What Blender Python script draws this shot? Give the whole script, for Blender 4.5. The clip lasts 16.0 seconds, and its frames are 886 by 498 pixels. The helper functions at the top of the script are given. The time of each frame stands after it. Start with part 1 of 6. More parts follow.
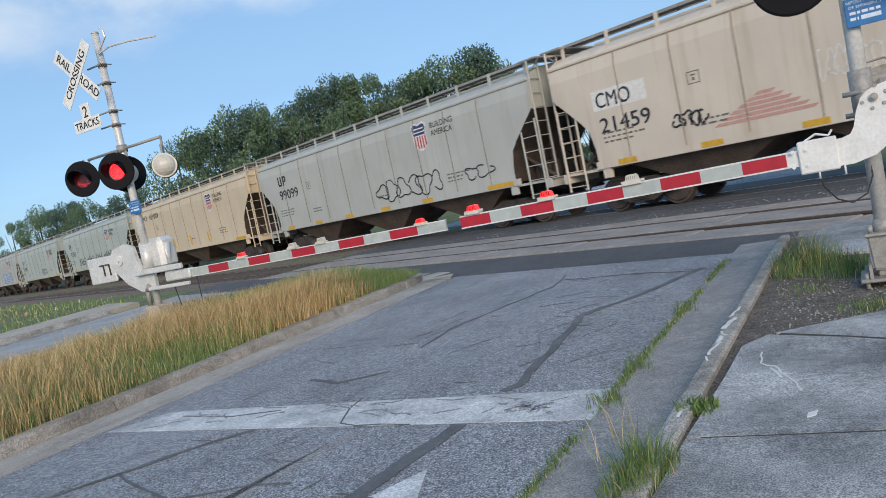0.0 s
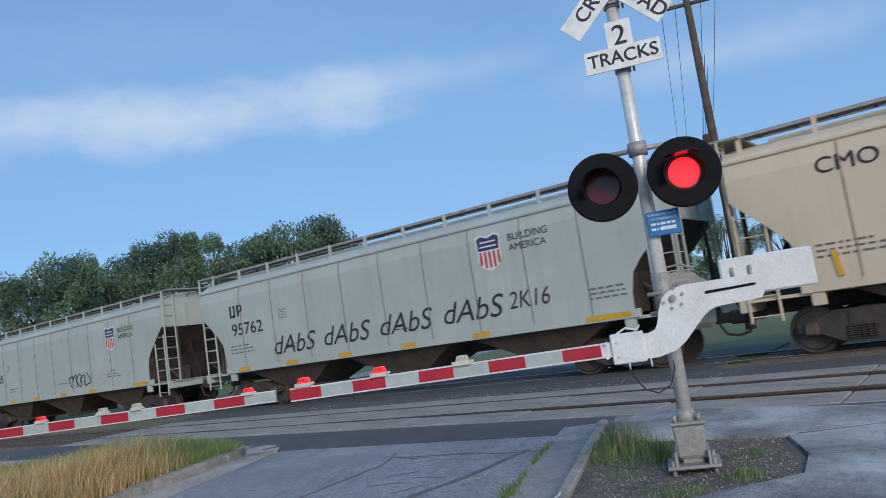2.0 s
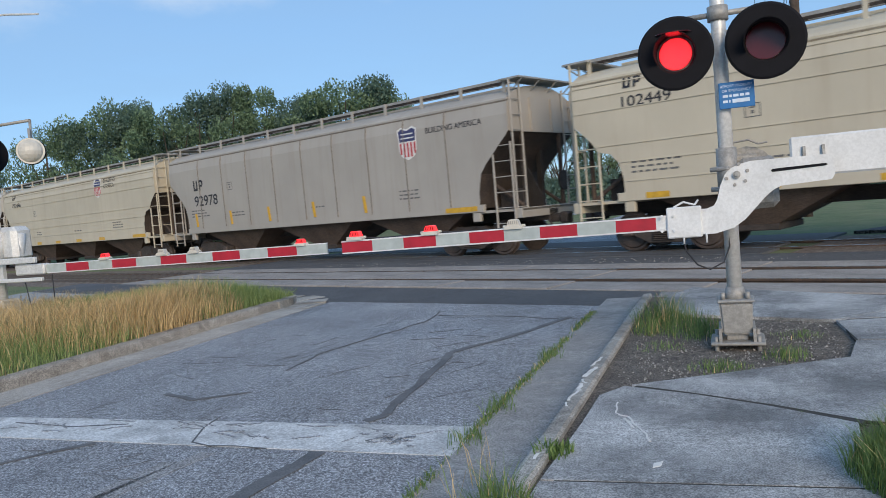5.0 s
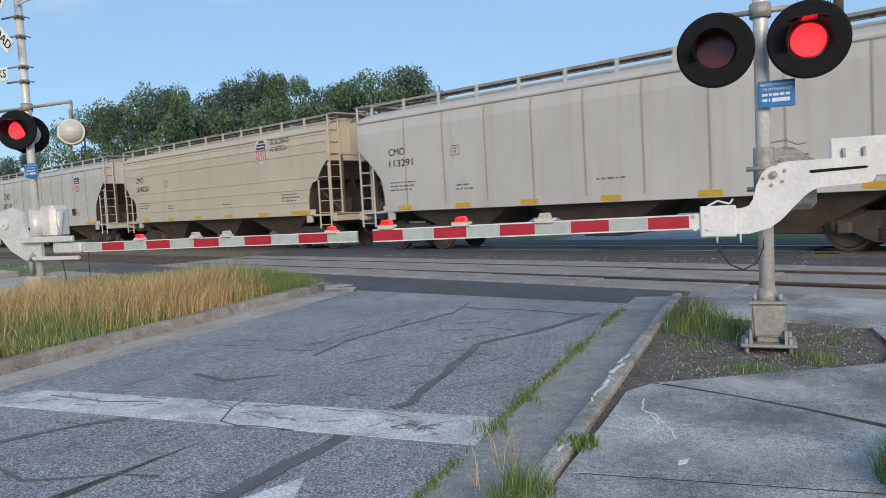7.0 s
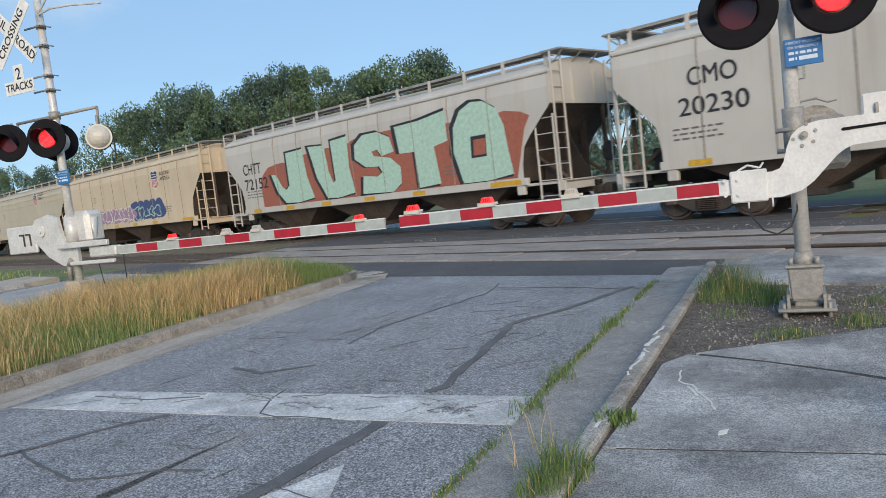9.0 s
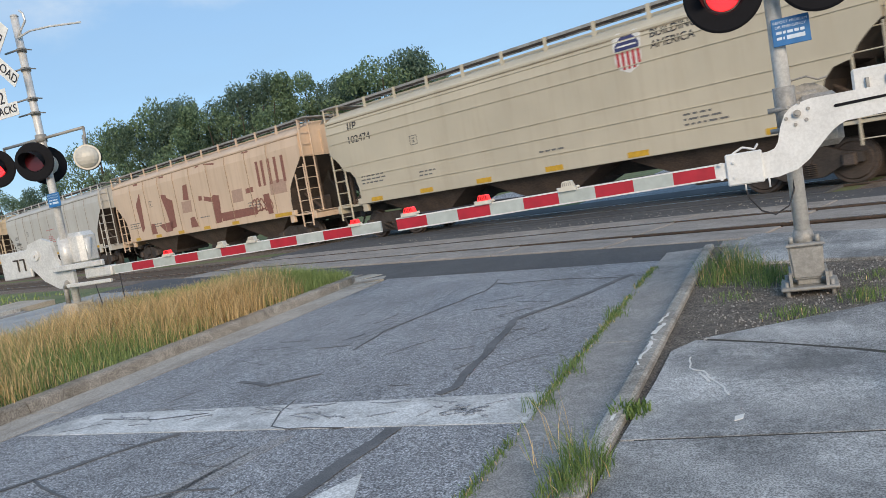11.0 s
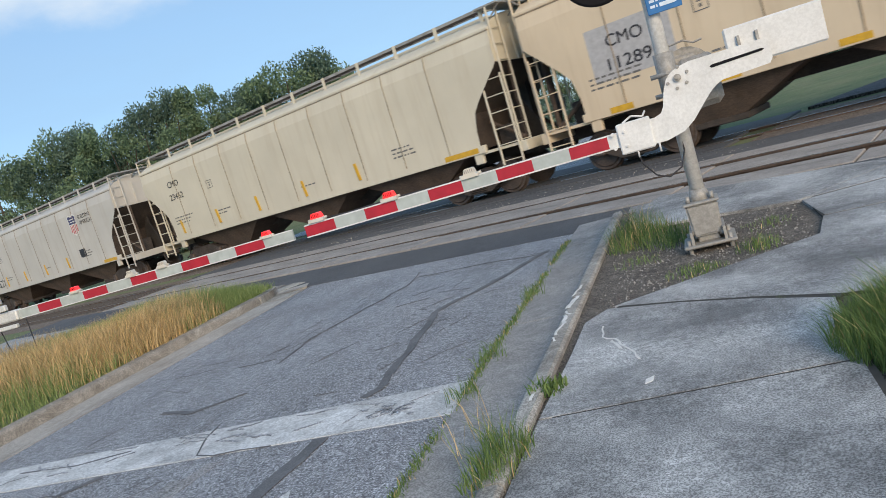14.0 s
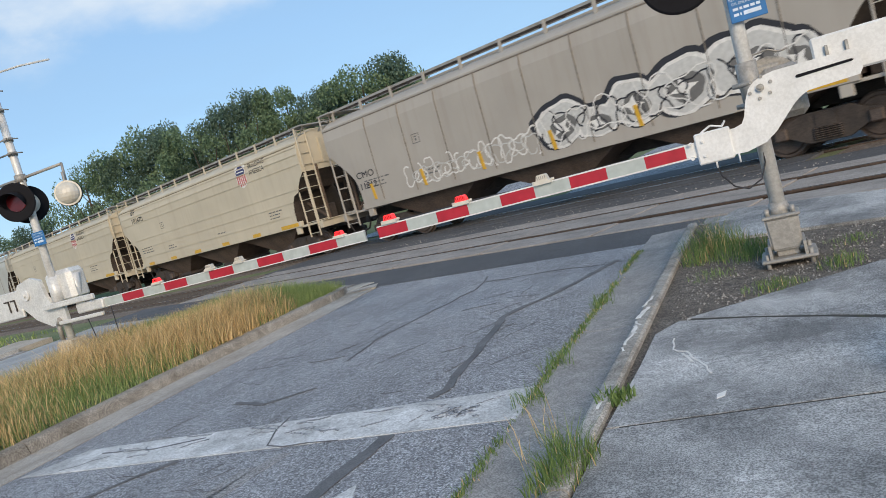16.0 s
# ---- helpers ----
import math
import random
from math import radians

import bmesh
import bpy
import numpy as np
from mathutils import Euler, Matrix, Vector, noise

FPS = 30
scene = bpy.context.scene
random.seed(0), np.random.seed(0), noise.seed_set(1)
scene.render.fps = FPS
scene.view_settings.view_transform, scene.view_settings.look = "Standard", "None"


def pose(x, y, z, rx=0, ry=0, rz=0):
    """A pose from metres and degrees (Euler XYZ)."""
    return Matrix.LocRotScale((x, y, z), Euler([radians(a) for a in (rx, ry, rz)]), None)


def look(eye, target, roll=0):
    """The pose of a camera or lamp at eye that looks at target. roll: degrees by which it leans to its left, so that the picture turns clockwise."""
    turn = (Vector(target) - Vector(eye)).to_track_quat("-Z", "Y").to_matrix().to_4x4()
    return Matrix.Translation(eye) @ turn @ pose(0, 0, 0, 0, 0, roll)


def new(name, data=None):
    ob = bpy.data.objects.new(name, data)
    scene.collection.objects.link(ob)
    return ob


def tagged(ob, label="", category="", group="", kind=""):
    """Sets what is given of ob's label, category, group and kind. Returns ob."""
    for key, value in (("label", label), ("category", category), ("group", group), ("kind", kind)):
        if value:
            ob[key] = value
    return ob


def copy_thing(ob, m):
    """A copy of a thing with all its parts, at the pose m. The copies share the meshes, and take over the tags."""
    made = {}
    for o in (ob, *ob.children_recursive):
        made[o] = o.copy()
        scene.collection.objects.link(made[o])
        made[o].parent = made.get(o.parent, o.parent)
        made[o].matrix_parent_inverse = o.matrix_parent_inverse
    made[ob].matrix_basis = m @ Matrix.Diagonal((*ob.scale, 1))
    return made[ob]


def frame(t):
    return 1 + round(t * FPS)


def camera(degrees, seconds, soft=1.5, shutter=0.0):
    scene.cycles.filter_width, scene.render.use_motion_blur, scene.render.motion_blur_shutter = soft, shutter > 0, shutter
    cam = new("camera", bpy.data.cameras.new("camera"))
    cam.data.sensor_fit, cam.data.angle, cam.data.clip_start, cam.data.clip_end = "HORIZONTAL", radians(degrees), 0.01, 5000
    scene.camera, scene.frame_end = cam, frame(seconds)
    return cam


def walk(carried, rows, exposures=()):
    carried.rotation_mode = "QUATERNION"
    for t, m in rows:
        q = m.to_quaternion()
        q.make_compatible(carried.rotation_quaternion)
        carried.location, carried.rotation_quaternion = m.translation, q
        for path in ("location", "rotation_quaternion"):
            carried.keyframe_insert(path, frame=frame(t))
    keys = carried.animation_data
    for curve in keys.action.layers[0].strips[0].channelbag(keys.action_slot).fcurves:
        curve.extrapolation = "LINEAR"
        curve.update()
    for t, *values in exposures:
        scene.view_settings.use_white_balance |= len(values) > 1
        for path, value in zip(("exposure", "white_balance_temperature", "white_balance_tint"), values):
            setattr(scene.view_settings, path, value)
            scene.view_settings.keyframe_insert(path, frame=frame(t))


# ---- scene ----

# ---- camera ----
cam = camera(61.2, 16.0, soft=0.8, shutter=0.08)
# seconds, x, y, z, pitch, roll, yaw
PATH = [
    (0.0, -0.026, -0.005, 1.607, -4.26, 11.68, 29.88),
    (0.5, -0.012, -0.027, 1.608, -2.54, 10.99, 29.90),
    (1.0, 0.008, -0.049, 1.622, 1.29, 9.58, 28.18),
    (1.5, 0.042, -0.050, 1.659, 4.57, 8.74, 23.14),
    (2.0, 0.043, -0.026, 1.651, 6.46, 8.48, 17.50),
    (2.5, -0.004, -0.055, 1.608, 5.30, 5.36, 18.15),
    (3.0, -0.009, -0.033, 1.611, 2.55, 5.80, 19.67),
    (3.5, 0.001, -0.030, 1.610, 0.65, 6.73, 19.08),
    (4.0, -0.007, -0.022, 1.602, -0.71, 6.20, 18.04),
    (4.5, -0.012, -0.018, 1.592, -2.07, 5.58, 19.29),
    (5.0, -0.036, -0.002, 1.597, -3.20, 4.83, 21.04),
    (7.5, -0.050, -0.033, 1.573, -3.63, 3.09, 23.40),
    (8.0, -0.038, -0.019, 1.576, -4.02, 4.61, 24.46),
    (8.5, -0.022, 0.009, 1.569, -4.40, 6.16, 25.23),
    (9.0, -0.029, 0.001, 1.572, -4.70, 6.50, 25.42),
    (9.2, -0.023, 0.000, 1.570, -4.38, 6.52, 25.47),
    (11.3, -0.094, -0.008, 1.615, -5.03, 10.71, 24.20),
    (11.5, -0.077, 0.023, 1.604, -4.86, 11.10, 23.98),
    (12.0, -0.009, 0.047, 1.604, -5.54, 12.27, 24.06),
    (12.5, 0.020, 0.041, 1.602, -6.60, 13.54, 24.39),
    (13.0, 0.029, 0.049, 1.601, -6.89, 14.53, 24.22),
    (13.5, 0.045, 0.077, 1.602, -6.92, 15.68, 20.70),
    (14.0, 0.050, 0.080, 1.600, -7.06, 16.70, 18.24),
    (14.5, 0.059, 0.047, 1.613, -6.47, 16.63, 19.00),
    (15.0, 0.053, 0.011, 1.620, -4.77, 15.71, 21.66),
    (15.5, 0.047, 0.014, 1.606, -4.34, 15.15, 23.54),
    (16.0, 0.045, 0.026, 1.607, -5.17, 15.24, 23.79),
]
EXPOSURES = [(0.0, 0.07, 6600, 10), (0.6, 0.1, 6550, 10), (1.2, 0.0, 6300, 10), (2.0, -0.2, 5950, 10), (3.0, -0.18, 6000, 10), (4.0, -0.05, 6200, 10), (5.0, 0.02, 6400, 10), (7.5, 0.08, 6800, 10), (9.0, 0.11, 6900, 10), (11.5, 0.15, 6950, 10), (13.5, 0.2, 7050, 10), (14.5, 0.22, 6950, 10), (16.0, 0.18, 6950, 10)]
walk(cam, [(t, pose(x, y, z, 90 + p, r, w)) for t, x, y, z, p, r, w in PATH], EXPOSURES)

# ---- world and sun ----
# azimuth to the left, elevation, half width, half height, softness, amount
CLOUDS = [(37, 18.0, 0.36, 0.05, 0.9, 0.9), (20, 19.4, 0.22, 0.035, 1.2, 0.5), (-6, 16.6, 0.3, 0.04, 1.3, 0.5), (60, 15.5, 0.24, 0.06, 1.0, 0.85)]
world = bpy.data.worlds.new("sky")
scene.world = world
world.use_nodes = True
wn, wl = world.node_tree.nodes, world.node_tree.links
sky = wn.new("ShaderNodeTexSky")
sky.sky_type, sky.sun_disc = "NISHITA", False
sky.sun_elevation, sky.sun_rotation = radians(22), radians(150)
sky.air_density, sky.dust_density, sky.ozone_density = 1.0, 0.15, 3.0
back = wn["Background"]
back.inputs["Strength"].default_value = 0.14
coord = wn.new("ShaderNodeTexCoord")


def sky_mix(fac, a, b):
    x = wn.new("ShaderNodeMix")
    x.data_type = "RGBA"
    for socket, v in ((x.inputs["Factor"], fac), (x.inputs["A"], a), (x.inputs["B"], b)):
        if isinstance(v, bpy.types.NodeSocket):
            wl.new(v, socket)
        else:
            socket.default_value = v
    return x.outputs["Result"]


def sky_math(op, a, b):
    x = wn.new("ShaderNodeMath")
    x.operation = op
    for socket, v in zip(x.inputs, (a, b)):
        if isinstance(v, bpy.types.NodeSocket):
            wl.new(v, socket)
        else:
            socket.default_value = v
    return x.outputs[0]


def sky_noise(scale, stretch):
    mp = wn.new("ShaderNodeMapping")
    mp.inputs["Scale"].default_value = stretch
    wl.new(coord.outputs["Generated"], mp.inputs["Vector"])
    n = wn.new("ShaderNodeTexNoise")
    n.inputs["Scale"].default_value, n.inputs["Detail"].default_value, n.inputs["Roughness"].default_value = scale, 6.0, 0.55
    wl.new(mp.outputs["Vector"], n.inputs["Vector"])
    return n.outputs["Fac"]


def cloud_bank(azimuth, elevation, wide, high, soft, amount):
    """a long cloud: fades with the squashed distance from its middle, broken up by noise"""
    a, e = radians(azimuth), radians(elevation)
    d = (-math.sin(a) * math.cos(e), math.cos(a) * math.cos(e), math.sin(e))
    mp = wn.new("ShaderNodeMapping")
    mp.vector_type = "TEXTURE"
    mp.inputs["Location"].default_value = d
    mp.inputs["Rotation"].default_value = (0, 0, a)
    mp.inputs["Scale"].default_value = (wide, wide, high)
    wl.new(coord.outputs["Generated"], mp.inputs["Vector"])
    ln = wn.new("ShaderNodeVectorMath")
    ln.operation = "LENGTH"
    wl.new(mp.outputs["Vector"], ln.inputs[0])
    puff = sky_math("MULTIPLY", sky_math("SUBTRACT", sky_noise(7.0, (1, 1, 1.8)), 0.5), 1.7)
    body = sky_math("SUBTRACT", sky_math("ADD", 1.0, puff), ln.outputs["Value"])
    r = wn.new("ShaderNodeMapRange")
    r.inputs["From Min"].default_value, r.inputs["From Max"].default_value = 0.0, soft
    r.inputs["To Max"].default_value = amount
    r.interpolation_type = "SMOOTHSTEP"
    wl.new(body, r.inputs["Value"])
    return r.outputs["Result"]


veil = wn.new("ShaderNodeValToRGB")
veil.color_ramp.elements[0].position, veil.color_ramp.elements[1].position = 0.35, 0.8
veil.color_ramp.elements[0].color, veil.color_ramp.elements[1].color = (0.5, 0.5, 0.5, 1), (0.95, 0.95, 0.95, 1)
wl.new(sky_noise(1.5, (1, 1, 4)), veil.inputs["Fac"])
airy = sky_mix(veil.outputs["Color"], sky.outputs["Color"], (2.75, 4.05, 5.6, 1))
for bank in CLOUDS:
    airy = sky_mix(cloud_bank(*bank), airy, (5.6, 5.75, 6.1, 1))
tint = wn.new("ShaderNodeMix")
tint.data_type, tint.blend_type = "RGBA", "MULTIPLY"
tint.inputs["Factor"].default_value = 1.0
tint.inputs["B"].default_value = (0.84, 0.95, 1.05, 1)
wl.new(airy, tint.inputs["A"])
wl.new(tint.outputs["Result"], back.inputs["Color"])

sun = new("sun", bpy.data.lights.new("sun", "SUN"))
sun.data.energy, sun.data.angle, sun.data.color = 2.75, radians(30), (1.0, 0.82, 0.62)
sun.matrix_world = look((24, -42, 19.5), (0, 0, 0))


# ---- materials ----
def node_mat(name, rough=0.8, metal=0.0):
    m = bpy.data.materials.new(name)
    m.use_nodes = True
    b = m.node_tree.nodes["Principled BSDF"]
    b.inputs["Roughness"].default_value, b.inputs["Metallic"].default_value = rough, metal
    return m, m.node_tree.nodes, m.node_tree.links, b


def noise_node(nodes, links, scale, detail=4.0, stretch=None, rough=0.55):
    tc = nodes.new("ShaderNodeTexCoord")
    n = nodes.new("ShaderNodeTexNoise")
    n.inputs["Scale"].default_value, n.inputs["Detail"].default_value, n.inputs["Roughness"].default_value = scale, detail, rough
    if stretch:
        mp = nodes.new("ShaderNodeMapping")
        mp.inputs["Scale"].default_value = stretch
        links.new(tc.outputs["Object"], mp.inputs["Vector"])
        links.new(mp.outputs["Vector"], n.inputs["Vector"])
    else:
        links.new(tc.outputs["Object"], n.inputs["Vector"])
    return n.outputs["Fac"]


def ramp(nodes, links, fac, lo, hi, ca=(0, 0, 0), cb=(1, 1, 1)):
    r = nodes.new("ShaderNodeValToRGB")
    r.color_ramp.elements[0].position, r.color_ramp.elements[1].position = lo, hi
    r.color_ramp.elements[0].color, r.color_ramp.elements[1].color = (*ca, 1), (*cb, 1)
    links.new(fac, r.inputs["Fac"])
    return r.outputs["Color"]


def blend(nodes, links, fac, a, b, how="MIX"):
    x = nodes.new("ShaderNodeMix")
    x.data_type, x.blend_type = "RGBA", how
    for socket, v in ((x.inputs["Factor"], fac), (x.inputs["A"], a), (x.inputs["B"], b)):
        if isinstance(v, bpy.types.NodeSocket):
            links.new(v, socket)
        elif isinstance(v, tuple):
            socket.default_value = (*v, 1)
        else:
            socket.default_value = v
    return x.outputs["Result"]


def bumpy(nodes, links, b, fac, strength, dist=0.01):
    u = nodes.new("ShaderNodeBump")
    u.inputs["Strength"].default_value, u.inputs["Distance"].default_value = strength, dist
    links.new(fac, u.inputs["Height"])
    links.new(u.outputs["Normal"], b.inputs["Normal"])


def surface(name, ca, cb, scale, fine=60.0, bump=0.3, rough=0.85, metal=0.0, stain=None, stain_scale=0.6, stain_lo=0.52, stain_hi=0.7, stretch=None, grain=0.35, stain_max=0.75, lo=0.25, hi=1.3, stain_rough=0.72, chips=0.0, chip_size=0.012):
    """two-scale mottled surface"""
    m, n, l, b = node_mat(name, rough, metal)
    base = ramp(n, l, noise_node(n, l, scale, 5), 0.3, 0.7, ca, cb)
    if stain:
        f = ramp(n, l, noise_node(n, l, stain_scale, 8, stretch, stain_rough), stain_lo - 0.04, stain_hi + 0.06, (0.0, 0.0, 0.0), (stain_max,) * 3)
        base = blend(n, l, f, base, stain)
    fineish = noise_node(n, l, fine, 2, None, 0.7)
    base = blend(n, l, grain, base, ramp(n, l, fineish, 0.4, 0.6, (lo, lo, lo), (hi, hi, hi)), "MULTIPLY")
    mid = noise_node(n, l, fine * 0.16, 4, None, 0.7)
    base = blend(n, l, grain * 0.6, base, ramp(n, l, mid, 0.36, 0.64, (0.5, 0.5, 0.5), (1.2, 1.2, 1.2)), "MULTIPLY")
    if chips:
        tc, cell = n.new("ShaderNodeTexCoord"), n.new("ShaderNodeTexVoronoi")
        cell.inputs["Scale"].default_value = 1 / chip_size
        l.new(tc.outputs["Object"], cell.inputs["Vector"])
        tone = n.new("ShaderNodeSeparateColor")
        l.new(cell.outputs["Color"], tone.inputs["Color"])
        base = blend(n, l, chips, base, ramp(n, l, tone.outputs["Red"], 0.1, 0.95, (0.38, 0.38, 0.39), (1.7, 1.7, 1.7)), "MULTIPLY")
        pit = n.new("ShaderNodeMapRange")
        pit.inputs["From Min"].default_value, pit.inputs["From Max"].default_value = 0.35, 0.8
        pit.inputs["To Min"].default_value, pit.inputs["To Max"].default_value = 1.0, 0.45
        l.new(cell.outputs["Distance"], pit.inputs["Value"])
        base = blend(n, l, chips, base, pit.outputs["Result"], "MULTIPLY")
    l.new(base, b.inputs["Base Color"])
    if bump:
        bumpy(n, l, b, fineish, bump)
    return m


def plain(name, colour, rough=0.5, metal=0.0, glow=0.0):
    m, n, l, b = node_mat(name, rough, metal)
    v = ramp(n, l, noise_node(n, l, 9, 5), 0.25, 0.75, tuple(c * 0.78 for c in colour), tuple(min(1, c * 1.1) for c in colour))
    l.new(v, b.inputs["Base Color"])
    if glow:
        b.inputs["Emission Color"].default_value = (*colour, 1)
        b.inputs["Emission Strength"].default_value = glow
    return m


PAINTS = {}


def car_paint(name, colour, rust=0.5, streak=0.5):
    """weathered car paint: dust, rust runs, vertical streaks"""
    PAINTS[name] = colour
    m, n, l, b = node_mat(name, 0.55)
    c = ramp(n, l, noise_node(n, l, 0.45, 4), 0.3, 0.7, tuple(v * 0.88 for v in colour), tuple(min(1, v * 1.05) for v in colour))
    run = ramp(n, l, noise_node(n, l, 1.0, 5, (3.0, 1.0, 0.22), 0.7), 0.5, 0.78)
    c = blend(n, l, blend(n, l, streak, (0.0, 0.0, 0.0), run), c, tuple(v * s for v, s in zip(colour, (0.66, 0.58, 0.5))))
    spots = ramp(n, l, noise_node(n, l, 2.6, 8, None, 0.75), 0.66 - 0.06 * rust, 0.76)
    c = blend(n, l, blend(n, l, rust, (0.0, 0.0, 0.0), spots), c, (0.3, 0.17, 0.09))
    l.new(c, b.inputs["Base Color"])
    bumpy(n, l, b, noise_node(n, l, 1.1, 2), 0.25, 0.03)
    return m


ASPHALT = surface("worn_asphalt", (0.33, 0.345, 0.37), (0.46, 0.48, 0.512), 0.8, 95, 1.0, 0.9, stain=(0.17, 0.175, 0.185), stain_scale=0.7, stretch=(2.2, 0.5, 1), grain=0.6, stain_max=0.55, lo=0.2, hi=1.45, chips=0.7, chip_size=0.012)
DARK_ASPHALT = surface("fresh_asphalt", (0.085, 0.088, 0.096), (0.12, 0.123, 0.13), 0.9, 70, 0.5, 0.85, stain=(0.13, 0.13, 0.135), stain_scale=0.8, stretch=(0.5, 2.0, 1), grain=0.5)
CONCRETE = surface("concrete", (0.43, 0.435, 0.435), (0.64, 0.645, 0.64), 2.2, 110, 0.35, 0.9, stain=(0.15, 0.155, 0.16), stain_scale=1.0, stain_lo=0.44, stain_hi=0.56, grain=0.7, stain_max=0.85, stain_rough=0.58)
PALE_LANE = surface("pale_lane_concrete", (0.34, 0.345, 0.345), (0.46, 0.46, 0.455), 1.2, 60, 0.3, 0.9, stain=(0.26, 0.262, 0.265), stain_scale=0.8, stretch=(2.0, 0.4, 1), grain=0.3)
KERB = surface("kerb_concrete", (0.42, 0.4, 0.36), (0.56, 0.535, 0.49), 1.6, 80, 0.5, 0.9, stain=(0.16, 0.145, 0.125), stain_scale=1.3, stain_lo=0.46, stain_hi=0.62, grain=0.55, stain_max=0.85)
PANEL = surface("crossing_panel_concrete", (0.28, 0.255, 0.235), (0.43, 0.395, 0.365), 1.2, 60, 0.3, 0.85, stain=(0.1, 0.097, 0.095), stain_scale=0.9, stretch=(0.6, 1.5, 1), grain=0.35)
EARTH = surface("bare_earth", (0.13, 0.112, 0.095), (0.21, 0.185, 0.16), 4.0, 70, 1.0, 1.0, stain=(0.3, 0.285, 0.265), stain_scale=26, stain_lo=0.58, stain_hi=0.66, grain=0.9)
GROUND = surface("rough_grass_ground", (0.1, 0.15, 0.06), (0.2, 0.22, 0.1), 0.5, 25, 0.8, 1.0, stain=(0.2, 0.17, 0.1), stain_scale=0.25)
BALLAST = surface("ballast", (0.15, 0.115, 0.09), (0.29, 0.235, 0.19), 7.0, 30, 1.0, 1.0, stain=(0.15, 0.075, 0.045), stain_scale=0.5, grain=0.7)
MORTAR = plain("joint_filler", (0.06, 0.058, 0.055), 1.0)
RAIL_TOP = plain("polished_rail", (0.55, 0.55, 0.56), 0.25, 1.0)
RUST = surface("rusty_steel", (0.06, 0.042, 0.033), (0.11, 0.07, 0.05), 3.0, 40, 0.4, 0.8)
TIMBER = surface("old_tie_wood", (0.07, 0.058, 0.048), (0.12, 0.1, 0.085), 5, 40, 0.5, 0.95)
ROAD_PAINT = surface("worn_road_paint", (0.56, 0.57, 0.57), (0.78, 0.79, 0.79), 2.5, 60, 0.5, 0.8, stain=(0.2, 0.205, 0.21), stain_scale=1.3, stain_lo=0.49, stain_hi=0.64, grain=0.4)
CRACK = surface("tar_seal", (0.1, 0.102, 0.108), (0.17, 0.172, 0.178), 3, 80, 0.4, 0.7)
GUTTER = surface("gutter_concrete", (0.29, 0.285, 0.28), (0.41, 0.403, 0.392), 1.6, 80, 0.5, 0.9, stain=(0.14, 0.14, 0.135), stain_scale=1.8, grain=0.5)
TAN_GUTTER = surface("tan_gutter_concrete", (0.4, 0.365, 0.32), (0.55, 0.51, 0.46), 1.4, 80, 0.4, 0.9, stain=(0.25, 0.215, 0.18), stain_scale=1.4, stretch=(2.5, 0.6, 1), grain=0.5)
BROWN_KERB = surface("brown_stained_kerb", (0.36, 0.32, 0.27), (0.52, 0.475, 0.415), 1.8, 70, 0.5, 0.9, stain=(0.16, 0.14, 0.115), stain_scale=1.6, stain_lo=0.46, stain_hi=0.6, grain=0.55, stain_max=0.85)
TAN_SLAB = surface("tan_concrete", (0.42, 0.36, 0.29), (0.55, 0.48, 0.4), 1.0, 50, 0.3, 0.9, grain=0.3)
GALV = surface("galvanised_steel", (0.6, 0.6, 0.59), (0.74, 0.74, 0.72), 4, 30, 0.08, 0.42, 0.2, grain=0.15)
CAST = surface("grey_cast_metal", (0.3, 0.295, 0.28), (0.42, 0.41, 0.39), 3, 30, 0.15, 0.6, 0.3, stain=(0.2, 0.17, 0.13), stain_scale=2.5, grain=0.2)
WHITE = surface("weathered_white_paint", (0.6, 0.61, 0.61), (0.76, 0.77, 0.77), 2.5, 40, 0.05, 0.5, stain=(0.5, 0.49, 0.47), stain_scale=2.2, grain=0.08, stain_max=0.5)
SIGN_WHITE = plain("sign_white", (0.78, 0.79, 0.77), 0.5)
BLACK = plain("matt_black", (0.01, 0.01, 0.013), 0.9)
BLACK.node_tree.nodes["Principled BSDF"].inputs["Specular IOR Level"].default_value = 0.25
DIM_INK = plain("faded_stencil_ink", (0.15, 0.148, 0.145), 0.8)
INK = plain("black_lettering", (0.025, 0.027, 0.035), 0.7)
BLUE = plain("sign_blue", (0.02, 0.16, 0.42), 0.45)
SIGN_TEXT = plain("sign_pale_ink", (0.6, 0.72, 0.85), 0.5)
ARM_RED = plain("reflective_red", (0.42, 0.018, 0.035), 0.4)
ARM_WHITE = plain("reflective_white", (0.42, 0.47, 0.46), 0.4)
LENS_RED = plain("dark_red_lens", (0.09, 0.008, 0.012), 0.2)
LED = plain("lit_red_lamp", (1.0, 0.045, 0.06), 0.3, 0.0, 2.6)
CLEAR = plain("lamp_housing_white", (0.6, 0.57, 0.5), 0.4)
GREASY = surface("brown_grimy_steel", (0.07, 0.053, 0.043), (0.14, 0.1, 0.078), 1.6, 30, 0.2, 0.85, stain=(0.17, 0.11, 0.072), stain_scale=1.0)
# rust brown, darkened so the colour carries the shade under the car ends
SLOPE = surface("shaded_rusty_slope_sheet", (0.032, 0.025, 0.022), (0.066, 0.048, 0.038), 1.4, 30, 0.2, 0.85, stain=(0.1, 0.068, 0.05), stain_scale=0.9)
# near-black steel: the shade inside the end openings is put into its colour
SHADE_STEEL = surface("shade_dark_steel", (0.018, 0.016, 0.016), (0.04, 0.034, 0.03), 2.0, 30, 0.2, 0.9)
TRUCK = surface("truck_steel", (0.035, 0.03, 0.028), (0.075, 0.06, 0.052), 3.0, 30, 0.3, 0.8)
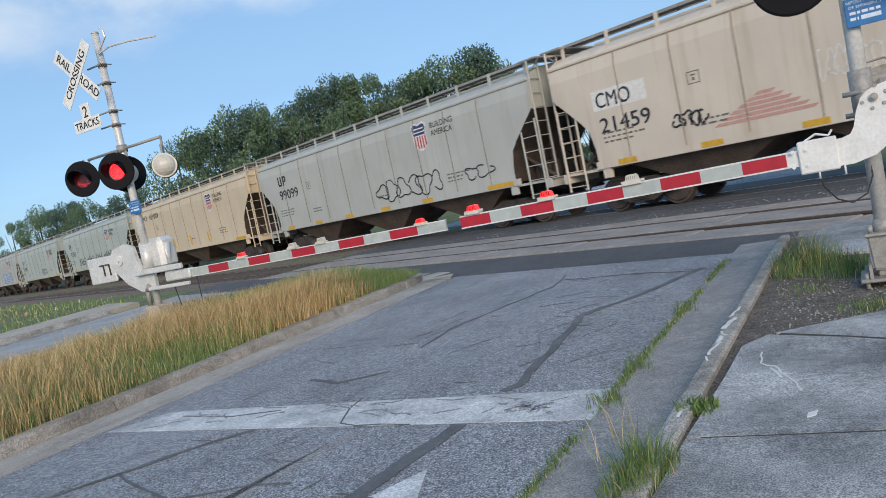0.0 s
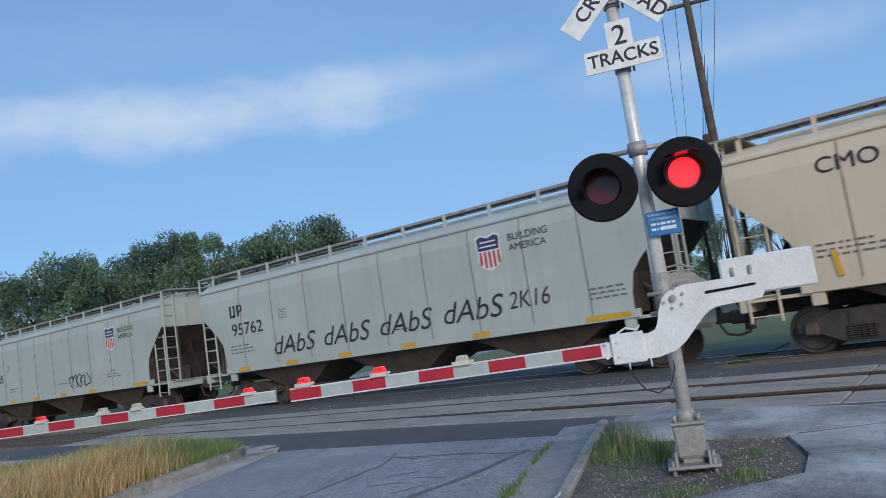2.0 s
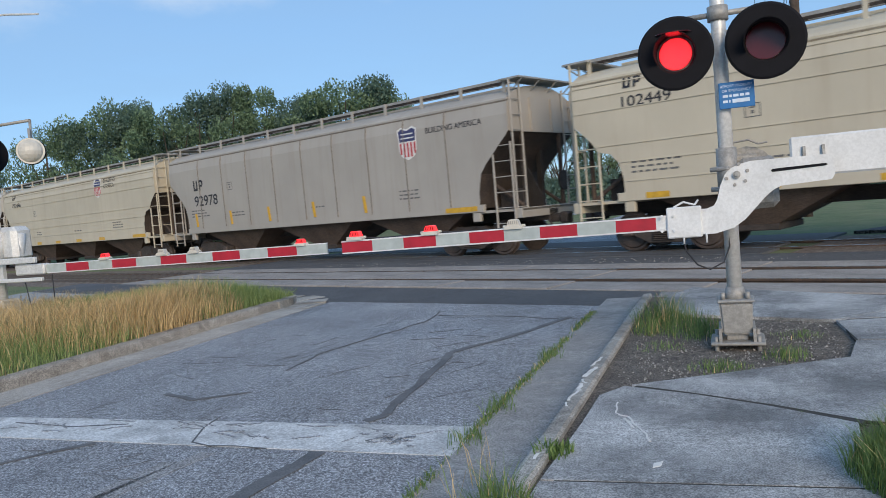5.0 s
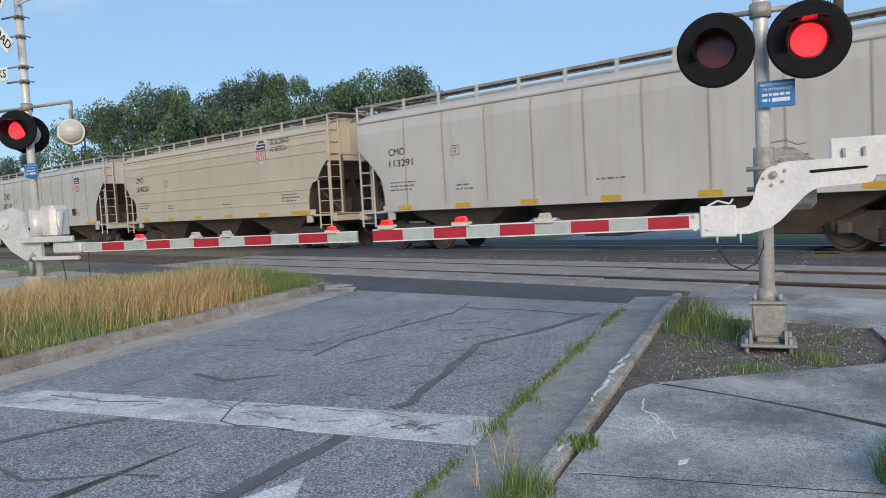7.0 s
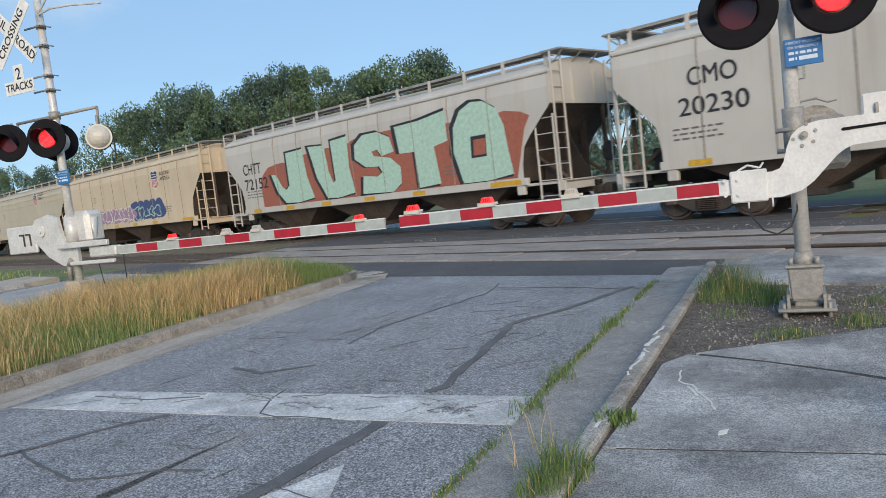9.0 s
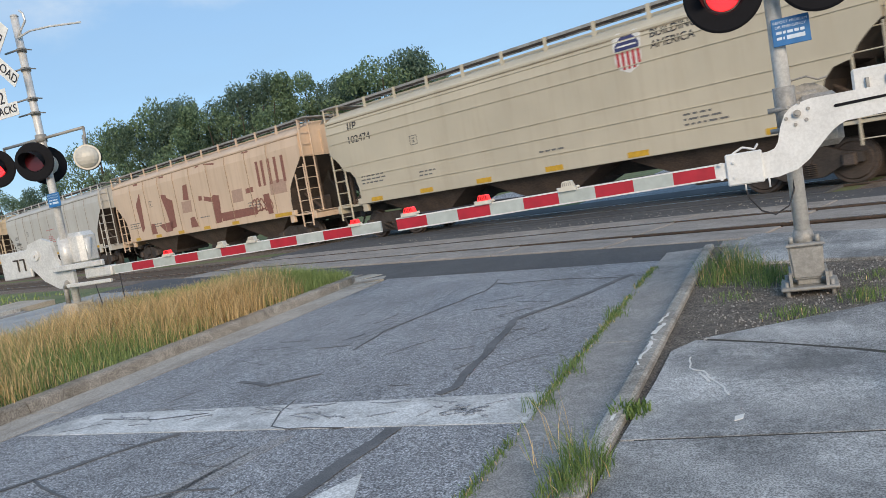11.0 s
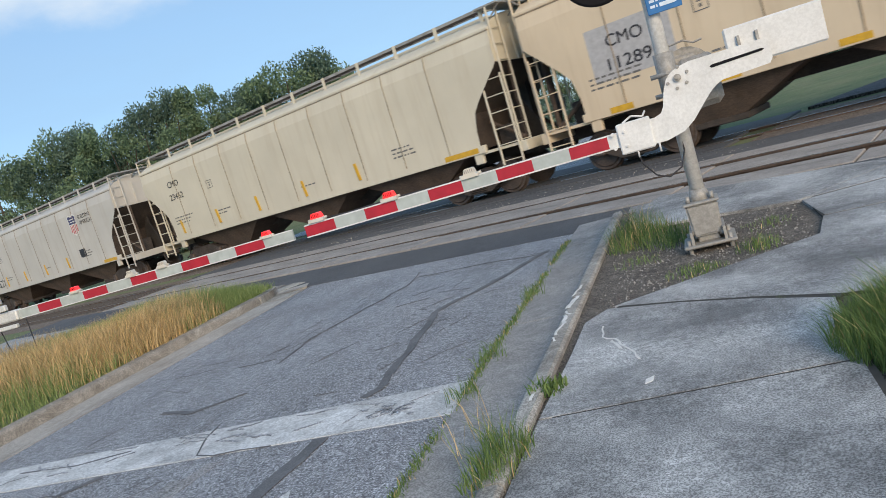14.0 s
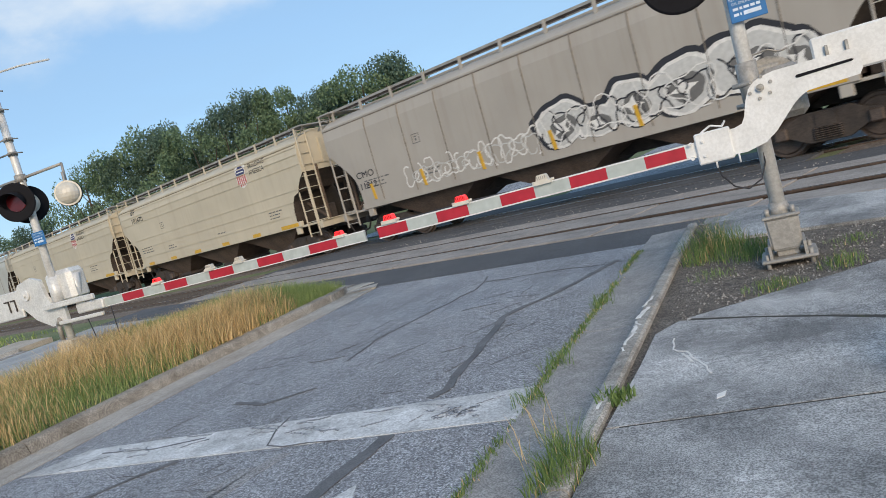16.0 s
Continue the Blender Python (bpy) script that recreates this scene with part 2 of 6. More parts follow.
WHEEL = surface("wheel_steel", (0.07, 0.055, 0.048), (0.13, 0.1, 0.085), 2.5, 30, 0.2, 0.6, 0.3)
YELLOW = plain("reflective_yellow", (0.62, 0.36, 0.03), 0.45)
NAVY = plain("navy_paint", (0.045, 0.05, 0.14), 0.6)
SHIELD_RED = plain("red_paint", (0.5, 0.06, 0.07), 0.6)
PALE = plain("white_paint", (0.72, 0.71, 0.68), 0.6)
BARK = surface("bark", (0.06, 0.048, 0.036), (0.11, 0.09, 0.07), 6, 30, 0.6, 1.0)
POLE_WOOD = surface("creosoted_pole", (0.07, 0.05, 0.038), (0.12, 0.09, 0.07), 4, 30, 0.4, 0.9)
WIRE = plain("wire", (0.03, 0.03, 0.035), 0.6)


def leaf_mat(name, ca, cb, through_light=0.25):
    m, n, l, b = node_mat(name, 0.65)
    geo = n.new("ShaderNodeNewGeometry")
    c = ramp(n, l, geo.outputs["Random Per Island"], 0.0, 1.0, ca, cb)
    l.new(c, b.inputs["Base Color"])
    b.inputs["Transmission Weight"].default_value = 0.0
    t = n.new("ShaderNodeBsdfTranslucent")
    l.new(c, t.inputs["Color"])
    mx = n.new("ShaderNodeMixShader")
    mx.inputs["Fac"].default_value = through_light
    l.new(b.outputs["BSDF"], mx.inputs[1])
    l.new(t.outputs["BSDF"], mx.inputs[2])
    l.new(mx.outputs["Shader"], n["Material Output"].inputs["Surface"])
    return m


LEAF = leaf_mat("oak_leaves", (0.055, 0.105, 0.08), (0.17, 0.255, 0.185), 0.4)
LEAF_LIGHT = leaf_mat("light_oak_leaves", (0.075, 0.13, 0.075), (0.24, 0.34, 0.19), 0.4)
GRASS_GREEN = leaf_mat("green_grass", (0.12, 0.2, 0.055), (0.36, 0.43, 0.17))
GRASS_LUSH = leaf_mat("lush_grass", (0.07, 0.14, 0.035), (0.22, 0.31, 0.1))
GRASS_STRAW = leaf_mat("straw_grass", (0.33, 0.235, 0.11), (0.88, 0.66, 0.35))


# ---- mesh helpers ----
def box(bm, x0, x1, y0, y1, z0, z1, mi=0):
    v = [bm.verts.new(p) for p in ((x0, y0, z0), (x1, y0, z0), (x1, y1, z0), (x0, y1, z0), (x0, y0, z1), (x1, y0, z1), (x1, y1, z1), (x0, y1, z1))]
    for f in ((3, 2, 1, 0), (4, 5, 6, 7), (0, 1, 5, 4), (1, 2, 6, 5), (2, 3, 7, 6), (3, 0, 4, 7)):
        bm.faces.new([v[i] for i in f]).material_index = mi
    return v


def softbox(bm, x0, x1, y0, y1, z0, z1, r=0.01):
    """box with bevelled edges"""
    b = bmesh.new()
    box(b, x0, x1, y0, y1, z0, z1)
    bmesh.ops.bevel(b, geom=b.edges[:], offset=r, segments=1, affect="EDGES")
    absorb(bm, b)


def absorb(bm, b, m=None):
    if m:
        b.transform(m)
    tmp = bpy.data.meshes.new("tmp")
    b.to_mesh(tmp)
    b.free()
    bm.from_mesh(tmp)
    bpy.data.meshes.remove(tmp)


def rod(bm, p, q, r0, r1=None, seg=8, caps=True):
    p, q = Vector(p), Vector(q)
    r1 = r0 if r1 is None else r1
    d = (q - p).normalized()
    a = d.orthogonal().normalized()
    c = d.cross(a)
    ring = lambda o, r: [bm.verts.new(o + r * (math.cos(k) * a + math.sin(k) * c)) for k in (2 * math.pi * i / seg for i in range(seg))]
    A, B = ring(p, r0), ring(q, r1)
    for i in range(seg):
        f = bm.faces.new((A[i], A[(i + 1) % seg], B[(i + 1) % seg], B[i]))
        f.smooth = seg > 6
    if caps:
        bm.faces.new(A[::-1])
        bm.faces.new(B)


def bent_rod(bm, pts, r, seg=6):
    for p, q in zip(pts, pts[1:]):
        rod(bm, p, q, r, None, seg)


def slab(bm, pts, y0, y1):
    """polygon in x, z drawn through from y0 to y1"""
    A = [bm.verts.new((x, y0, z)) for x, z in pts]
    B = [bm.verts.new((x, y1, z)) for x, z in pts]
    k = len(pts)
    bm.faces.new(A)
    bm.faces.new(B[::-1])
    for i in range(k):
        bm.faces.new((A[i], B[i], B[(i + 1) % k], A[(i + 1) % k]))


def finish(name, bm, mats, smooth=False):
    bmesh.ops.recalc_face_normals(bm, faces=bm.faces[:])
    me = bpy.data.meshes.new(name)
    bm.to_mesh(me)
    bm.free()
    for m in mats if isinstance(mats, (list, tuple)) else [mats]:
        me.materials.append(m)
    if smooth:
        for p in me.polygons:
            p.use_smooth = True
    return me


def part(name, bm, mats, parent=None, label="", at=None):
    """links a bmesh (or a mesh) as one object under a thing"""
    me = bm if isinstance(bm, bpy.types.Mesh) else finish(name, bm, mats)
    ob = new(name, me)
    if parent:
        ob.parent = parent
    if at is not None:
        ob.matrix_basis = at
    return tagged(ob, label)


def thing(name, label, category, m=None, group="", kind=""):
    ob = new(name)
    if m is not None:
        ob.matrix_basis = m
    return tagged(ob, label, category, group, kind)


def setting(name, bm, mats, label, category, parent=None, kind="structure"):
    return tagged(part(name, bm, mats, parent), label, category, "", kind)


TEXTS = {}


def lettering(words, mat, size, bold=0.0, align="CENTER", shear=0.0):
    key = (words, mat.name, size, bold, align, shear)
    if key not in TEXTS:
        c = bpy.data.curves.new("words", "FONT")
        c.body, c.size, c.offset, c.align_x, c.align_y, c.shear = words, size, bold if bold > 0.015 else 0.0, align, "CENTER", shear
        c.resolution_u = 7
        o = bpy.data.objects.new("words", c)
        scene.collection.objects.link(o)
        bpy.context.view_layer.update()
        me = bpy.data.meshes.new_from_object(o.evaluated_get(bpy.context.evaluated_depsgraph_get()))
        bpy.data.objects.remove(o)
        bpy.data.curves.remove(c)
        if 0 < bold <= 0.015:
            b = bmesh.new()
            b.from_mesh(me)
            twin = bmesh.ops.duplicate(b, geom=b.verts[:] + b.edges[:] + b.faces[:])["geom"]
            bmesh.ops.translate(b, verts=[v for v in twin if isinstance(v, bmesh.types.BMVert)], vec=(bold * 2, bold, 0.001))
            b.to_mesh(me)
            b.free()
        me.materials.clear()
        me.materials.append(mat)
        TEXTS[key] = me
    return TEXTS[key]


# ---- plan: u runs along the tracks, n across them ----
LEN = math.hypot(1, 0.36)
UX, UY = 1 / LEN, -0.36 / LEN
TRACK_TURN = math.degrees(math.atan2(UY, UX))
RAIL_Z = 0.17


def gz(y):
    return 0.012 * max(-30.0, min(y, 14.0))


def un(u, n):
    return u * UX - n * UY, u * UY + n * UX


def at_n(n, x):
    """y of the line parallel to the tracks at distance n"""
    return (n + UY * x) / UX


def sheet(bm, pts, h, thick=0.12, mi=0):
    """paving on the sloping ground, h above it"""
    A = [bm.verts.new((x, y, gz(y) + h)) for x, y in pts]
    B = [bm.verts.new((x, y, gz(y) + h - thick)) for x, y in pts]
    k = len(pts)
    bm.faces.new(A).material_index = mi
    bm.faces.new(B[::-1])
    for i in range(k):
        bm.faces.new((A[(i + 1) % k], A[i], B[i], B[(i + 1) % k])).material_index = mi


# ---- ground ----
bm = bmesh.new()
xs = [-2500, -400, -120, -60, -30, -15, 0, 15, 30, 60, 120, 400, 2500]
ys = [-2500, -400, -60, -30, 0, 7, 14, 20, 40, 80, 160, 500, 2500]
grid = [[bm.verts.new((x, y, gz(y) - 0.05)) for x in xs] for y in ys]
for j in range(len(ys) - 1):
    for i in range(len(xs) - 1):
        bm.faces.new((grid[j][i], grid[j][i + 1], grid[j + 1][i + 1], grid[j + 1][i]))
setting("ground", bm, GROUND, "rough grassy ground round the crossing", "ground")

EDGE_L, EDGE_R = -6.6, -1.75
bm = bmesh.new()
sheet(bm, [(EDGE_L, -30), (EDGE_R, -30), (EDGE_R, at_n(8.75, EDGE_R)), (EDGE_L, at_n(8.35, EDGE_L))], 0.0)
road = setting("road", bm, ASPHALT, "worn grey asphalt lane with sealed cracks", "road")
bm = bmesh.new()
sheet(bm, [(-19.0, -30), (-11.6, -30), (-11.6, at_n(8.3, -11.6)), (-19.0, at_n(8.3, -19.0))], 0.0)
setting("road", bm, PALE_LANE, "pale worn concrete lane beyond the grass median", "road")
bm = bmesh.new()
sheet(bm, [(-19.0, at_n(8.3, -19.0)), (EDGE_L, at_n(8.35, EDGE_L)), (EDGE_R, at_n(8.75, EDGE_R)), (EDGE_R, at_n(9.3, EDGE_R)), (-1.0, at_n(9.62, -1.0)), (8, at_n(9.7, 8)), (8, at_n(10.1, 8)), (-19.0, at_n(10.1, -19.0))], 0.004)
setting("road", bm, DARK_ASPHALT, "dark patched asphalt strip before the tracks", "road")
bm = bmesh.new()
for n0, n1, ue in ((13.62, 15.2, 7.5), (15.2, 16.34, -5.0), (16.48, 17.78, -5.2), (17.98, 20.2, -4.6)):
    sheet(bm, [un(-22, n0), un(ue, n0), un(ue, n1), un(-22, n1)], 0.0)
setting("road", bm, DARK_ASPHALT, "dark asphalt between the crossing's rails", "road")
bm = bmesh.new()
for x0, x1 in ((-17.5, -11.6), (-6.4, -1.7)):
    sheet(bm, [(x0, at_n(20.2, x0)), (x1, at_n(20.2, x1)), (x1, 140), (x0, 140)], -0.01)
setting("road", bm, ASPHALT, "asphalt road running on behind the tracks", "road")

# stop line, arrow and tar seals
bm = bmesh.new()
sheet(bm, [(-6.52, 4.2), (EDGE_R + 0.01, 4.24), (EDGE_R + 0.01, 4.82), (-6.2, 4.7)], 0.005, 0.004)
part("stop_line", bm, ROAD_PAINT, road, "worn white stop line")
bm = bmesh.new()
sheet(bm, [(-2.52, 3.5), (-2.98, 2.5), (-2.75, 2.5), (-2.75, 1.2), (-2.3, 1.2), (-2.3, 2.5), (-2.1, 2.5)], 0.005, 0.004)
part("arrow_marking", bm, ROAD_PAINT, road, "worn white lane arrow")


def ribbon(bm, pts, w, h):
    for k, ((x0, y0), (x1, y1)) in enumerate(zip(pts, pts[1:])):
        d = Vector((x1 - x0, y1 - y0, 0)).normalized()
        a, b = w * (0.75 + 0.5 * random.random()) / 2, w * (0.75 + 0.5 * random.random()) / 2
        sheet(bm, [(x0 + d.y * a, y0 - d.x * a), (x1 + d.y * b, y1 - d.x * b), (x1 - d.y * b, y1 + d.x * b), (x0 - d.y * a, y0 + d.x * a)], h, 0.003)


def wander(pts, step=0.25, amp=0.03):
    out = []
    for (x0, y0), (x1, y1) in zip(pts, pts[1:]):
        k = max(1, int(math.hypot(x1 - x0, y1 - y0) / step))
        out += [(x0 + (x1 - x0) * i / k + random.uniform(-amp, amp), y0 + (y1 - y0) * i / k + random.uniform(-amp, amp)) for i in range(k)]
    return out + [pts[-1]]


for pts, w in (
    ([(-2.0, 9.1), (-2.4, 8.0), (-2.85, 7.15), (-2.72, 6.2), (-2.6, 5.0), (-2.66, 4.86)], 0.085),
    ([(-2.7, 4.2), (-2.78, 3.2), (-3.1, 1.0)], 0.11),
    ([(-4.6, 4.2), (-5.3, 3.2), (-5.9, 2.0)], 0.06),
    ([(-4.0, 9.9), (-3.9, 9.0), (-4.4, 7.2), (-4.35, 6.4)], 0.025),
    ([(-3.9, 9.5), (-2.9, 9.3), (-2.1, 9.0)], 0.02),
    ([(-4.0, 4.9), (-3.95, 4.6), (-3.75, 4.3), (-3.6, 4.2), (-3.1, 4.22)], 0.016),
    ([(-5.1, 5.5), (-4.6, 5.35), (-4.2, 5.6)], 0.05),
    ([(-5.9, 4.55), (-5.2, 4.5), (-4.7, 4.62)], 0.022),
    ([(-3.4, 3.3), (-4.2, 3.0), (-5.2, 3.35)], 0.02),
    ([(-3.2, 7.9), (-3.6, 7.85)], 0.02),
    ([(-5.0, 6.6), (-4.5, 6.62)], 0.018),
):
    bm = bmesh.new()
    ribbon(bm, wander(pts), w, 0.0075)
    part("tar_seal", bm, CRACK, road, "dark tar crack seal")

bm = bmesh.new()
random.seed(31)
for _ in range(60):
    x, y = random.uniform(-6.1, -2.0), random.uniform(1.2, 9.4)
    a = random.choice((0.1, 1.2, 1.5, -0.4, 0.6)) + random.uniform(-0.4, 0.4)
    l = random.uniform(0.1, 0.55)
    ribbon(bm, wander([(x, y), (x + l * math.cos(a), min(9.6, y + l * math.sin(a)))], 0.09, 0.022), random.choice((0.004, 0.005, 0.009)), 0.007)
tagged(part("hairline_crack", bm, CRACK, road, "fine branching cracks"), kind="stuff")
bm = bmesh.new()
for _ in range(26):
    x, y = random.uniform(-6.0, -2.0), random.uniform(4.3, 4.75)
    ribbon(bm, wander([(x, y), (x + random.uniform(-0.4, 0.4), y + random.uniform(-0.12, 0.12))], 0.07, 0.02), random.choice((0.008, 0.014, 0.022)), 0.0085)
for _ in range(22):
    x, y = random.gauss(-2.3, 0.09), random.gauss(4.5, 0.08)
    ribbon(bm, wander([(x, y), (x + random.uniform(-0.1, 0.1), y + random.uniform(-0.08, 0.08))], 0.04, 0.012), 0.03, 0.0088)
tagged(part("paint_chip", bm, ASPHALT, road, "chipped paint showing asphalt"), kind="stuff")
bm = bmesh.new()
for x0, x1, y0, y1 in ((-4.0, -3.75, 1.5, 3.9), (-3.85, -3.3, 2.6, 4.1), (-4.2, -3.9, 0.5, 2.6)):
    sheet(bm, [(x0 + 0.3, y1), (x0, y0), (x0 + 0.16, y0), (x0 + 0.42, y1)], 0.004, 0.003)
part("faded_marking", bm, surface("ghost_paint", (0.36, 0.36, 0.37), (0.46, 0.46, 0.46), 3, 75, 0.8, 0.9, stain=(0.27, 0.272, 0.28), stain_scale=3, stain_lo=0.45, stain_hi=0.6, grain=0.8), road, "almost worn-off white marking")

# kerbs and gutters
def kerb(name, label, xg, xf, xt, y0, y1, step=3.0, pan=None, stone=None):
    base = thing(name, label, "kerb", kind="structure")
    y = y0
    while y < y1 - 0.2:
        e = min(y + step, y1) - 0.012
        bm = bmesh.new()
        sheet(bm, [(xg, y), (xf, y), (xf, e), (xg, e)] if xg < xf else [(xf, y), (xg, y), (xg, e), (xf, e)], 0.008, 0.15)
        part("gutter_slab", bm, pan or GUTTER, base)
        bm = bmesh.new()
        d = 1 if xt > xf else -1
        prof = [(xf, -0.1), (xf + 0.002 * d, 0.008), (xf + 0.018 * d, 0.06), (xf + 0.034 * d, 0.105), (xf + 0.058 * d, 0.127), (xf + 0.08 * d, 0.132), (xt - 0.02 * d, 0.133), (xt, 0.118), (xt, -0.1)]
        A = [bm.verts.new((x, y, gz(y) + z)) for x, z in prof]
        B = [bm.verts.new((x, e, gz(e) + z)) for x, z in prof]
        for i in range(len(prof) - 1):
            bm.faces.new((A[i], A[i + 1], B[i + 1], B[i]))
        bm.faces.new(A)
        bm.faces.new(B[::-1])
        part("kerbstone", bm, stone or KERB, base)
        y += step
    return base


kerb("kerb", "weathered concrete kerb and gutter beside the pavement", EDGE_R, -1.24, -1.075, -24, 10.0)
kerb("kerb", "weathered concrete kerb along the grass median", EDGE_L, -7.18, -7.41, -24, 10.6, 3.6, TAN_GUTTER, BROWN_KERB)
kerb("kerb", "concrete kerb of the far lane", -19.0, -19.3, -19.5, -24, 13.4)
bm = bmesh.new()
sheet(bm, [(-22.4, -24), (-19.52, -24), (-19.52, 14.6), (-22.4, 15.6)], 0.1, 0.15)
setting("pavement", bm, TAN_SLAB, "tan concrete strip beyond the far lane", "pavement")
bm = bmesh.new()
nose = [(-7.18, 10.6), (-7.2, 11.05), (-7.36, 11.42), (-7.75, 11.66), (-8.4, 11.74)]
for (x0, y0), (x1, y1) in zip(nose, nose[1:]):
    d = Vector((x1 - x0, y1 - y0, 0)).normalized()
    for w0, w1, h in ((-0.56, 0.0, 0.01), (0.0, 0.22, 0.125)):
        sheet(bm, [(x0 + d.y * -w0, y0 - d.x * -w0), (x0 + d.y * -w1, y0 - d.x * -w1), (x1 + d.y * -w1, y1 - d.x * -w1), (x1 + d.y * -w0, y1 - d.x * -w0)][::-1], h, 0.16)
setting("kerb", bm, KERB, "rounded concrete nose of the grass median", "kerb")

# pavement slabs on the near side
pave = thing("pavement", "stained concrete pavement with open joints and a chalk mark", "pavement", kind="structure")
J = 0.008
SLABS = [
    [(-1.07, -6), (0.52, -6), (0.52, 0.6), (-1.07, 0.6)],
    [(-1.07, 0.62), (0.52, 0.62), (0.52, 2.1), (-1.06, 2.1)],
    [(-1.06, 2.12), (0.5, 2.12), (0.5, 3.765), (-1.04, 3.65)],
    [(-1.04, 3.672), (0.5, 3.787), (0.56, 4.75), (0.1, 5.06), (-0.35, 5.3), (-0.85, 5.5), (-0.99, 5.25), (-1.0, 4.6)],
    [(0.15, 5.08), (0.6, 4.81), (3.2, 4.2), (3.2, 6.9), (0.86, 7.0), (0.74, 6.4), (-0.3, 5.82), (-0.8, 5.54), (-0.33, 5.33)],
    [(0.88, 7.03), (3.2, 6.93), (3.2, 8.3), (0.82, 7.92)],
    [(-0.95, 9.5), (-0.88, 8.55), (0.15, 8.2), (0.8, 7.96), (1.9, 8.9), (1.7, 9.2), (-0.6, at_n(9.72, -0.6))],
    [(1.93, 8.9), (0.84, 7.98), (3.2, 8.33), (7.5, 7.0), (7.5, at_n(9.72, 7.5)), (1.75, 9.19)],
]
for pts in SLABS:
    bm = bmesh.new()
    sheet(bm, pts, 0.115, 0.12)
    part("slab", bm, CONCRETE, pave)
bm = bmesh.new()
sheet(bm, [(-0.98, -6), (0.5, -6), (0.54, 4.76), (0.1, 5.0), (-0.7, 5.3), (-0.85, 5.1), (-0.9, 4.6), (-0.97, 3.7)], 0.112, 0.02)
sheet(bm, [(0.12, 5.07), (0.6, 4.8), (3.15, 4.25), (3.15, 8.3), (1.8, 8.9), (0.84, 7.9), (0.86, 7.0), (0.76, 6.3)], 0.111, 0.02)
sheet(bm, [(-0.8, 5.45), (-0.35, 5.27), (0.1, 5.02), (0.58, 4.74), (0.62, 4.84), (0.16, 5.12), (-0.32, 5.36), (-0.75, 5.55)], 0.113, 0.02)
part("joint_bed", bm, MORTAR, pave, "dark open joints")
bm = bmesh.new()
sheet(bm, [(-1.1, -6), (7.4, -6), (7.4, 7.2), (-1.1, 10.0)], 0.085, 0.1)
setting("ground", bm, EARTH, "bare gravelly earth round the signal mast", "ground")
bm = bmesh.new()
ribbon(bm, wander([(-0.85, 5.08), (-0.82, 4.85), (-0.7, 4.7), (-0.55, 4.3)], 0.06, 0.012), 0.011, 0.1185)
ribbon(bm, wander([(-0.76, 4.72), (-0.68, 4.55)], 0.06, 0.01), 0.016, 0.119)
part("chalk_mark", bm, PALE, pave, "white chalk line")
bm = bmesh.new()
sheet(bm, [(-0.5, 3.9), (-0.46, 3.93), (-0.455, 4.0), (-0.48, 3.98), (-0.5, 3.96)], 0.1185, 0.003)
part("paint_spot", bm, PALE, pave, "small white paint spot")
bm = bmesh.new()
for x0, y0, x1, y1, w in ((-1.18, 5.05, -1.15, 5.3, 0.02), (-1.15, 5.3, -1.17, 5.5, 0.03), (-1.13, 5.5, -1.18, 5.62, 0.02), (-1.17, 5.7, -1.14, 6.0, 0.035), (-1.18, 6.05, -1.15, 6.35, 0.02), (-1.14, 3.9, -1.13, 4.0, 0.02), (-1.16, 4.9, -1.18, 5.0, 0.015)):
    ribbon(bm, wander([(x0, y0), (x1, y1)], 0.05, 0.012), w, 0.1335)
part("paint_scuff", bm, PALE, pave, "white paint scuffs on the kerb")
bm = bmesh.new()
sheet(bm, [(EDGE_R, 9.6), (-1.02, 9.6), (-1.02, at_n(9.66, -1.02)), (EDGE_R, at_n(9.36, EDGE_R))], 0.003, 0.1)
sheet(bm, [(-1.02, 9.4), (-0.4, 9.3), (-0.4, at_n(9.7, -0.4)), (-1.02, at_n(9.64, -1.02))], 0.06, 0.12)
setting("pavement", bm, GUTTER, "concrete gutter end at the dark asphalt", "pavement")

# grass median: a low mound
bm = bmesh.new()
mx = [-11.6, -11.2, -10.3, -9.2, -8.4, -7.7, -7.38]
mh = [0.0, 0.14, 0.27, 0.3, 0.26, 0.18, 0.11]
my = [-24, -10, 0, 4, 8, 10.2, 10.9, 11.4]
mf = [1, 1, 1, 1, 1, 0.9, 0.55, 0.3]
g2 = [[bm.verts.new((x - (0.5 if y > 11 and x > -7.5 else 0), y, gz(y) + h * f + (0.02 if f < 1 else 0))) for x, h in zip(mx, mh)] for y, f in zip(my, mf)]
for j in range(len(my) - 1):
    for i in range(len(mx) - 1):
        bm.faces.new((g2[j][i], g2[j][i + 1], g2[j + 1][i + 1], g2[j + 1][i]))
setting("ground", bm, GROUND, "low mounded grass median", "ground")


def mound(x, y):
    if not -11.6 < x < -7.38:
        return gz(y)
    return gz(y) + float(np.interp(x, mx, mh)) * float(np.interp(y, my, mf))


